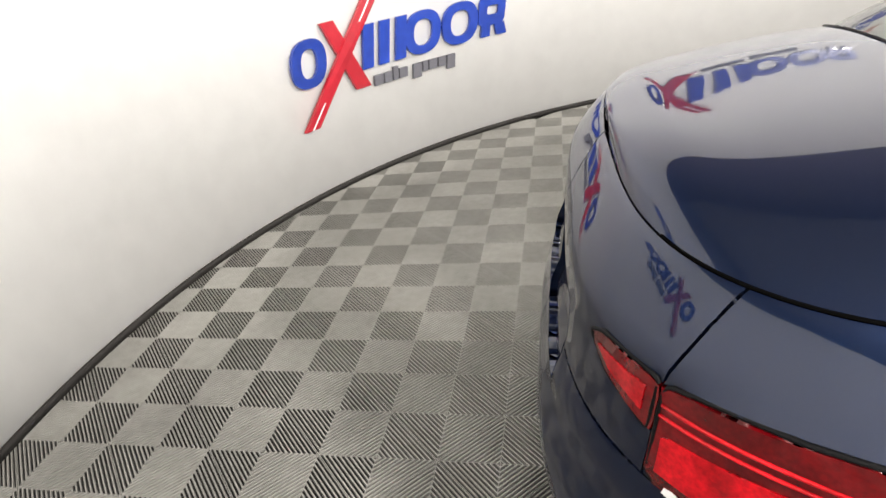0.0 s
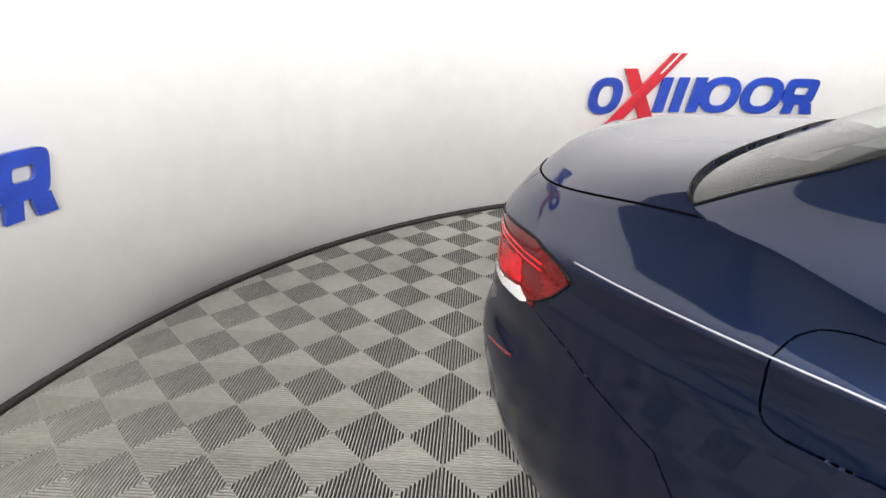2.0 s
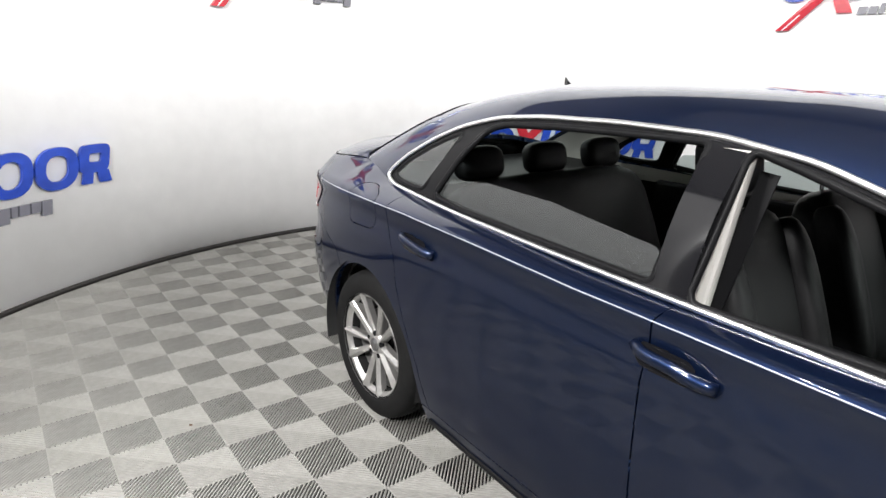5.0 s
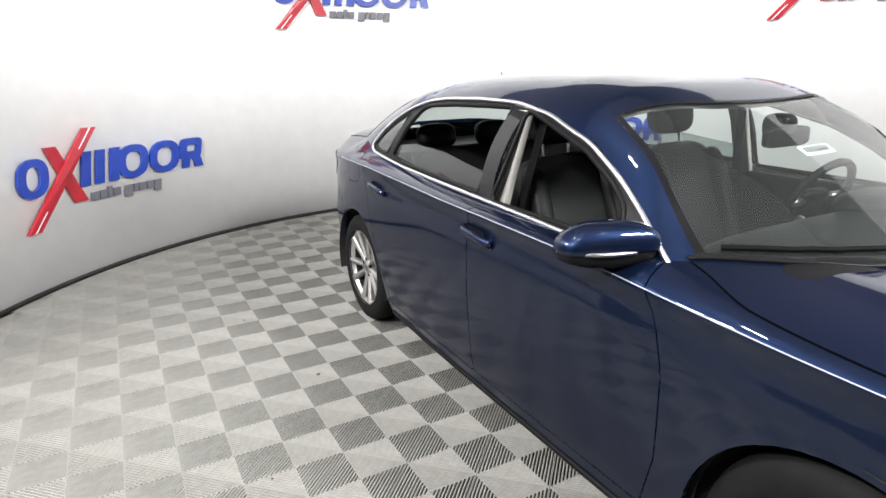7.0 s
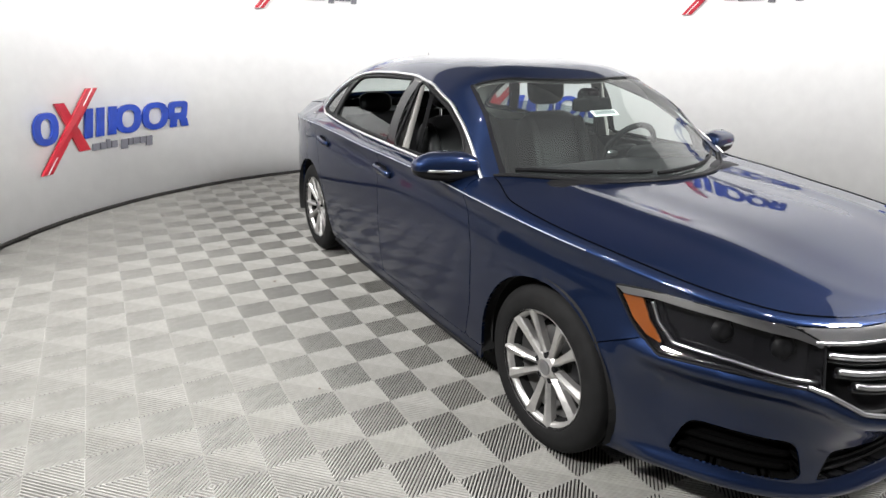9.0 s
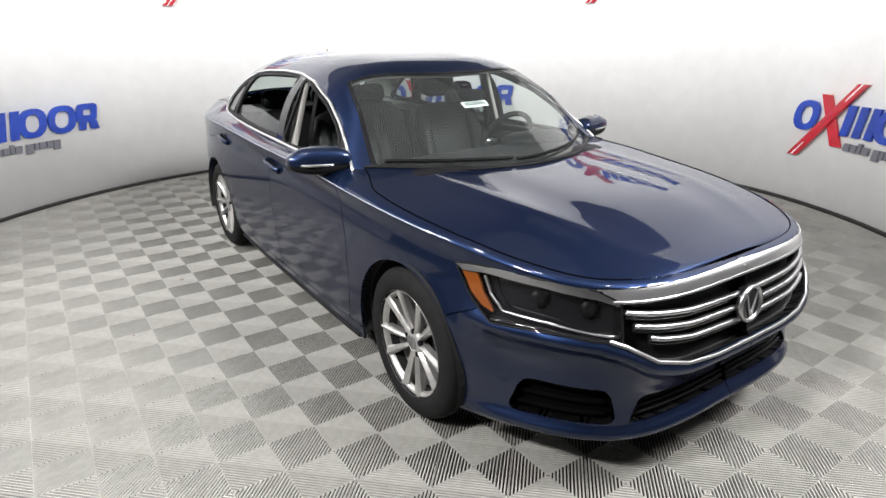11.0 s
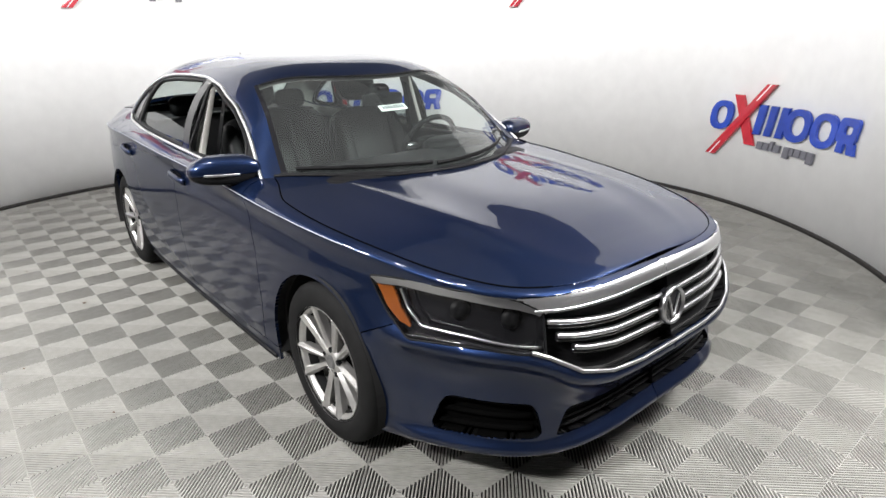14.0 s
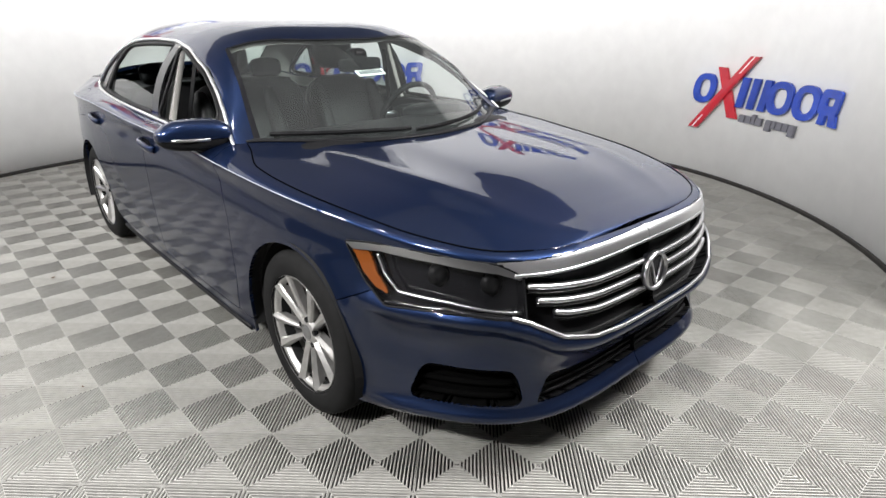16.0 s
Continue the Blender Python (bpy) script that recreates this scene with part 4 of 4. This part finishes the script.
END = S_NOSE - 0.003
across("bar_edge", [(2.31, 0.743), (2.4, 0.742), (2.6, 0.742), (END, 0.742)], 0.006, SATIN, 0.003, "chrome edge")
for z, s0 in ((0.586, 2.43), (0.63, 2.375), (0.675, 2.345)):
    across("grille_slat", [(s0, z + 0.034), (2.43 + 0.5 * (s0 - 2.345), z + 0.024), (2.6, z + 0.008), (END, z)], 0.0125, SATIN, -0.006, "satin chrome grille slat", 0.75)
    # black bar set back under the slat, drawing its shadow
    across("slat_shadow", [(s0, z + 0.018), (2.43 + 0.5 * (s0 - 2.345), z + 0.008), (2.6, z - 0.008), (END, z - 0.016)], 0.012, GLOSS_BLACK, -0.02, "", 0.8)
across("grille_frame", [(2.29, 0.62), (2.34, 0.602), (2.44, 0.546), (2.56, 0.518), (2.7, 0.51), (END, 0.508)], 0.008, SATIN, 0.004, "chrome strip under the grille", 0.9)
for z in (0.322, 0.345, 0.368):
    half = [on_side(s, z, -0.015) for s in np.linspace(2.42, S_NOSE - 0.004, 20)]
    part("lower_slat", tube_bm(half + [Vector((p.x, -p.y, p.z)) for p in reversed(half)], 0.006, 6), BLACK, car, "", True)
e = new("emblem")
e.parent = car
nose = on_side(S_NOSE - 0.002, 0.62)
m = Matrix.Translation((nose.x + 0.012, 0, 0.636)) @ pose(0, 0, 0, 0, 0, 90) @ pose(0, 0, 0, -4, 0, 0)
part("emblem_disc", turned(lathe_bm([(0, -0.004), (0.055, -0.004), (0.06, 0.002), (0.06, 0.03)], 40), m), GLOSS_BLACK, e)
part("emblem_ring", turned(lathe_bm([(0.056, -0.004), (0.06, -0.012), (0.066, -0.012), (0.07, -0.004), (0.07, 0.01), (0.056, 0.004)], 48), m), SATIN, e, "plain chrome ring", True)
for sgn in (-1, 1):
    b = box_bm((0.009, 0.008, 0.092), (sgn * 0.018, -0.006, -0.004), 0.002, turn=pose(0, 0, 0, 0, sgn * 20, 0))
    part("emblem_bar", turned(b, m), SATIN, e)

# black frit and cowl along the foot of the windshield, and round both screens
def dense_line(pts, n=8):
    return [tuple(np.array(a) + (np.array(b) - np.array(a)) * k / n) for a, b in zip(pts, pts[1:]) for k in range(n)] + [tuple(pts[-1])]


def screen_band(name, line, width, label):
    rows = []
    for x, y, dx, dy in line:
        a, b = (x, y), (x + dx * width, y + dy * width)
        rows.append([(p[0], p[1], float(screen_z(*p)) + 0.0035) for p in (a, b)])
    verts = [v for r in rows for v in r]
    faces = [(2 * k, 2 * k + 1, 2 * k + 3, 2 * k + 2) for k in range(len(rows) - 1)]
    return mesh_ob(name, verts, faces, BLACK, car, label, True)


screen_band("windshield_cowl", [(x + 0.006, y, -1, 0) for x, y, z in foot], 0.028, "black band along the foot of the windshield")
part("cowl_seal", tube_bm([(x + 0.004, y, z + 0.003) for x, y, z in foot], 0.007, 8), BLACK, car, "", True)
part("rear_window_seal", tube_bm([(x - 0.004, y, z + 0.001) for x, y, z in rear_foot if abs(y) < 0.605], 0.0028, 8), BLACK, car, "", True)
edge = [(-1.375, -0.3), (-1.395, -0.5), (-1.62, -0.565), (-1.86, -0.6), (-1.9, -0.604)]
for sgn in (-1, 1):
    part("rear_window_moulding", tube_bm([(x, sgn * y, float(green_z(x, y)) + 0.002) for x, y in dense_line(edge)], 0.003, 8), BLACK, car, "black moulding beside the rear window", True)
top = [(0.51 - 0.1 * (y / 0.58) ** 2, y, 1, 0) for y in np.linspace(-0.57, 0.57, 30)]
screen_band("windshield_header", top, 0.014, "black band along the top of the windshield")

part("number_plate", box_bm((0.008, 0.31, 0.155), (-2.484, 0, 0.79), 0.002, turn=pose(0, 0, 0, 0, 4, 0)), PAPER, car, "white and blue number plate")
part("plate_band", box_bm((0.004, 0.29, 0.03), (-2.49, 0, 0.842), turn=pose(0, 0, 0, 0, 4, 0)), SIGN_BLUE, car)
for k in range(6):
    part("plate_mark", box_bm((0.004, 0.028, 0.055), (-2.488, -0.1 + 0.04 * k, 0.78), turn=pose(0, 0, 0, 0, 4, 0)), SIGN_GREY, car)
m = Matrix.Translation((-2.453, 0, 0.985)) @ pose(0, 0, 0, 0, 0, -90)
part("rear_emblem", turned(lathe_bm([(0, -0.003), (0.034, -0.003), (0.038, -0.007), (0.044, -0.007), (0.048, 0), (0.048, 0.02)], 40), m), CHROME, car, "round chrome emblem, plain")

# wipers, aerial, boot lip, exhaust side
base_x = spline([(y, x) for x, y, z in foot])
for pts in ([(float(base_x(y)) - 0.03 - 0.02 * math.sin(4 * (y + 0.66)), y) for y in np.linspace(-0.66, -0.12, 12)], [(float(base_x(y)) - 0.035 - 0.05 * (y + 0.1), y) for y in np.linspace(-0.1, 0.52, 12)]):
    line = [(x, y, float(screen_z(x, y)) + 0.016) for x, y in pts]
    part("wiper", tube_bm(line, 0.0065, 6, False, 1.6), BLACK, car, "black windshield wiper")
fin = bmesh.new()
prof = [(0.06, 0.0, 0.018), (0.035, 0.008, 0.016), (0.01, 0.018, 0.012), (-0.012, 0.034, 0.009), (-0.028, 0.05, 0.006), (-0.036, 0.053, 0.005), (-0.034, 0.0, 0.016)]
rows = [[fin.verts.new((-1.139 + x, 0, float(ROOF(-1.139 + x)) + 1.2 * h - 0.003)), fin.verts.new((-1.139 + x, -w, float(ROOF(-1.139 + x)) - 0.006)), fin.verts.new((-1.139 + x, w, float(ROOF(-1.139 + x)) - 0.006))] for x, h, w in prof]
for a, b in zip(rows, rows[1:]):
    fin.faces.new((a[0], b[0], b[1], a[1]))
    fin.faces.new((a[0], a[2], b[2], b[0]))
part("roof_antenna", fin, GLOSS_BLACK, car, "small black fin on the roof", True)

# ---- inside the car ----
def seat(x, y, width):
    e = new("seat")
    e.parent = car
    part("cushion", turned(blob_bm((0.52, width, 0.2), (0, 0, 0), 4), Matrix.Translation((x + 0.22, y, 0.5)) @ pose(0, 0, 0, 0, -8, 0)), LEATHER, e, "", True)
    part("backrest", turned(blob_bm((0.17, width, 0.68), (0, 0, 0.3), 4), Matrix.Translation((x - 0.02, y, 0.52)) @ pose(0, 0, 0, 0, -20, 0)), LEATHER, e, "", True)
    for sgn in (-1, 1):
        part("bolster", turned(blob_bm((0.14, 0.1, 0.6), (0.06, sgn * (width / 2 - 0.05), 0.29), 3), Matrix.Translation((x - 0.02, y, 0.52)) @ pose(0, 0, 0, 0, -20, 0)), LEATHER, e, "", True)
        part("headrest_post", tube_bm([(x - 0.235, y + sgn * 0.07, 1.1), (x - 0.255, y + sgn * 0.07, 1.24)], 0.007, 8), CHROME, e, "chrome post")
    part("headrest", turned(blob_bm((0.11, 0.27, 0.2), (0, 0, 0), 3.2), Matrix.Translation((x - 0.25, y, 1.265)) @ pose(0, 0, 0, 0, -10, 0)), LEATHER, e, "black leather headrest", True)


seat(0.05, -0.36, 0.5)
seat(0.05, 0.36, 0.5)
part("rear_bench", turned(blob_bm((0.5, 1.3, 0.2), (-0.72, 0, 0.5), 4), Matrix()), LEATHER, car, "black leather rear bench", True)
part("rear_backrest", turned(blob_bm((0.18, 1.3, 0.66), (0, 0, 0.3), 5), Matrix.Translation((-0.98, 0, 0.48)) @ pose(0, 0, 0, 0, -25, 0)), LEATHER, car, "", True)
for y in (-0.4, 0, 0.4):
    part("rear_headrest", turned(blob_bm((0.1, 0.25, 0.15), (0, 0, 0), 3.2), Matrix.Translation((-1.26, y, 1.12)) @ pose(0, 0, 0, 0, -12, 0)), LEATHER, car, "", True)
part("parcel_shelf", box_bm((0.62, 1.25, 0.03), (-1.6, 0, 1.02), 0.01), BLACK, car)
part("dashboard", turned(blob_bm((0.5, 1.44, 0.3), (0.95, 0, 0.84), 4, 32, 16), Matrix()), BLACK, car, "black dashboard", True)
part("instrument_hood", turned(blob_bm((0.22, 0.4, 0.1), (0.8, 0.36, 0.985), 3), Matrix()), BLACK, car, "", True)
part("centre_console", box_bm((0.9, 0.24, 0.3), (0.4, 0, 0.5), 0.04), BLACK, car)
m = Matrix.Translation((0.56, 0.36, 0.95)) @ pose(0, 0, 0, 0, 0, 90) @ pose(0, 0, 0, 24, 0, 0)
part("steering_wheel", turned(tube_bm([(0.185 * math.cos(a), 0, 0.185 * math.sin(a)) for a in np.linspace(0, math.tau, 40, endpoint=False)], 0.016, 8, True), m), BLACK, car, "black steering wheel", True)
part("steering_hub", turned(blob_bm((0.2, 0.05, 0.12), (0, 0.02, -0.01), 3), m), BLACK, car, "", True)
for a in (0.1, math.pi - 0.1, -math.pi / 2):
    part("steering_spoke", turned(tube_bm([(0.08 * math.cos(a), 0.01, 0.08 * math.sin(a)), (0.18 * math.cos(a), 0, 0.18 * math.sin(a))], 0.016, 8), m), SATIN, car, "", True)
part("rear_view_mirror", turned(blob_bm((0.03, 0.25, 0.07), (0.63, 0.0, 1.24), 5), Matrix()), BLACK, car, "black rear-view mirror", True)
part("mirror_stalk", turned(blob_bm((0.1, 0.1, 0.09), (0.6, 0.0, 1.275), 3), Matrix()), BLACK, car, "", True)
tag = [(x, y, float(screen_z(x, y)) - 0.012) for x, y in ((0.775, -0.105), (0.775, 0.055), (0.735, 0.055), (0.735, -0.105))]
mesh_ob("stock_tag", tag + [(x, y, z - 0.002) for x, y, z in tag], [(0, 1, 2, 3), (7, 6, 5, 4), (0, 4, 5, 1), (2, 6, 7, 3), (1, 5, 6, 2), (0, 3, 7, 4)], PAPER, car, "white paper tag behind the windshield")
for k in range(8):
    y = -0.09 + 0.017 * k
    bar = [(x, yy, float(screen_z(x, yy)) - 0.0105) for x, yy in ((0.768, y), (0.768, y + 0.011), (0.742, y + 0.011), (0.742, y))]
    mesh_ob("tag_mark", bar, [(0, 1, 2, 3)], SIGN_GREY, car)
part("cabin_floor", box_bm((2.4, 1.45, 0.04), (-0.2, 0, 0.33)), DARK, car)

# ---- dry bits on the floor ----
rng = random.Random(4)
for x, y, size in ((-0.82, -1.35, 0.018), (-0.1, -1.75, 0.008), (-1.75, -1.55, 0.01), (0.62, -1.5, 0.008)):
    bm = bmesh.new()
    rim = [bm.verts.new((x + size * rng.uniform(0.5, 1.2) * math.cos(k * math.tau / 7), y + size * rng.uniform(0.4, 0.9) * math.sin(k * math.tau / 7), 0.002 + rng.uniform(0, 0.004))) for k in range(7)]
    mid = bm.verts.new((x, y, 0.006))
    low = bm.verts.new((x, y, 0.001))
    for k in range(7):
        bm.faces.new((rim[k], rim[(k + 1) % 7], mid))
        bm.faces.new((rim[(k + 1) % 7], rim[k], low))
    tagged(part("dry_leaf_scrap", bm, LEAF), "small dry brown leaf scrap lying on the floor tiles", "litter", "leaf scraps")

# ---- floor tiles: squares of ribs set on the diagonal ----
TILE_D, TILE_TURN, TILE_AT = 0.19795, 0.0077, (-0.1444, -0.0703)
HALF = TILE_D / math.sqrt(2)
RIBS, RIB_W = 11, 0.49


def tile_geometry():
    """Concentric square ribs with sloping flanks, and thin webs to the corners."""
    verts, faces = [], []
    pitch = (HALF - 0.0006) / (RIBS - 0.27)
    for k in range(RIBS):
        outer = HALF - 0.0006 - (k - 0.27 if k else 0) * pitch
        width = pitch * RIB_W * (0.5 if k == 0 else 1.0)
        inner = max(outer - width, 0.0005)
        slope = width * 0.16
        first = len(verts)
        for r, z in ((outer, -0.007), (outer - slope, 0.0), (inner + slope, 0.0), (inner, -0.007)):
            verts += [(r, r, z), (-r, r, z), (-r, -r, z), (r, -r, z)]
        for ring in range(3):
            for c in range(4):
                a, b = first + ring * 4 + c, first + ring * 4 + (c + 1) % 4
                faces.append((a, b, b + 4, a + 4))
    for sx, sy in ((1, 1), (1, -1), (-1, 1), (-1, -1)):
        first = len(verts)
        w = 0.0009
        verts += [(w * sx, -w * sy, -0.0015), (HALF * sx, HALF * sy - 2 * w * sy, -0.0015), (HALF * sx - 2 * w * sx, HALF * sy, -0.0015), (-w * sx, w * sy, -0.0015)]
        faces.append(tuple(range(first, first + 4)))
    return verts, faces


tv, tf = tile_geometry()
tile_mesh = bpy.data.meshes.new("tile")
tile_mesh.from_pydata(tv, [], tf)
tile_mesh.materials.append(TILE)
tiling = tagged(new("floor_tiling"), "grey ribbed plastic tiles laid as a floor", "floor tiles", kind="structure")
places = []
for i in range(-32, 40):
    for j in range(-36, 32):
        if (i + j) % 2 == 0:
            u, v = i * TILE_D + TILE_AT[0], j * TILE_D + TILE_AT[1]
            x, y = u * math.cos(TILE_TURN) - v * math.sin(TILE_TURN), u * math.sin(TILE_TURN) + v * math.cos(TILE_TURN)
            r = math.hypot(x - WALL_C.x, y - WALL_C.y)
            angle = math.degrees(math.atan2(y - WALL_C.y, x - WALL_C.x)) % 360
            walled = WALL_FROM - 2 < angle < WALL_TO + 2
            if (r < WALL_R + 0.1) or (not walled and r < 5.0):
                places.append((x, y))
turn45 = TILE_TURN + math.pi / 4
near = sorted(places, key=lambda p: (max(abs(p[0] - 0.2) - 2.6, 0)) ** 2 + (p[1] + 1.5) ** 2)
for x, y in near[:300]:
    o = new("tile", tile_mesh)
    o.parent = tiling
    o.matrix_basis = Matrix.Translation((x, y, 0)) @ Matrix.Rotation(turn45, 4, "Z")
base = np.array(tv)
c, s_ = math.cos(turn45), math.sin(turn45)
base = np.stack([base[:, 0] * c - base[:, 1] * s_, base[:, 0] * s_ + base[:, 1] * c, base[:, 2]], -1)
rest = near[300:]
allv = (base[None] + np.array([(x, y, 0) for x, y in rest])[:, None]).reshape(-1, 3)
face = np.array(tf)
allf = (face[None] + (np.arange(len(rest)) * len(tv))[:, None, None]).reshape(-1, 4)
me = bpy.data.meshes.new("far_tiles")
me.from_pydata(allv.tolist(), [], allf.tolist())
me.materials.append(TILE)
far = new("far_tiles", me)
far.parent = tiling
tagged(far, kind="stuff")
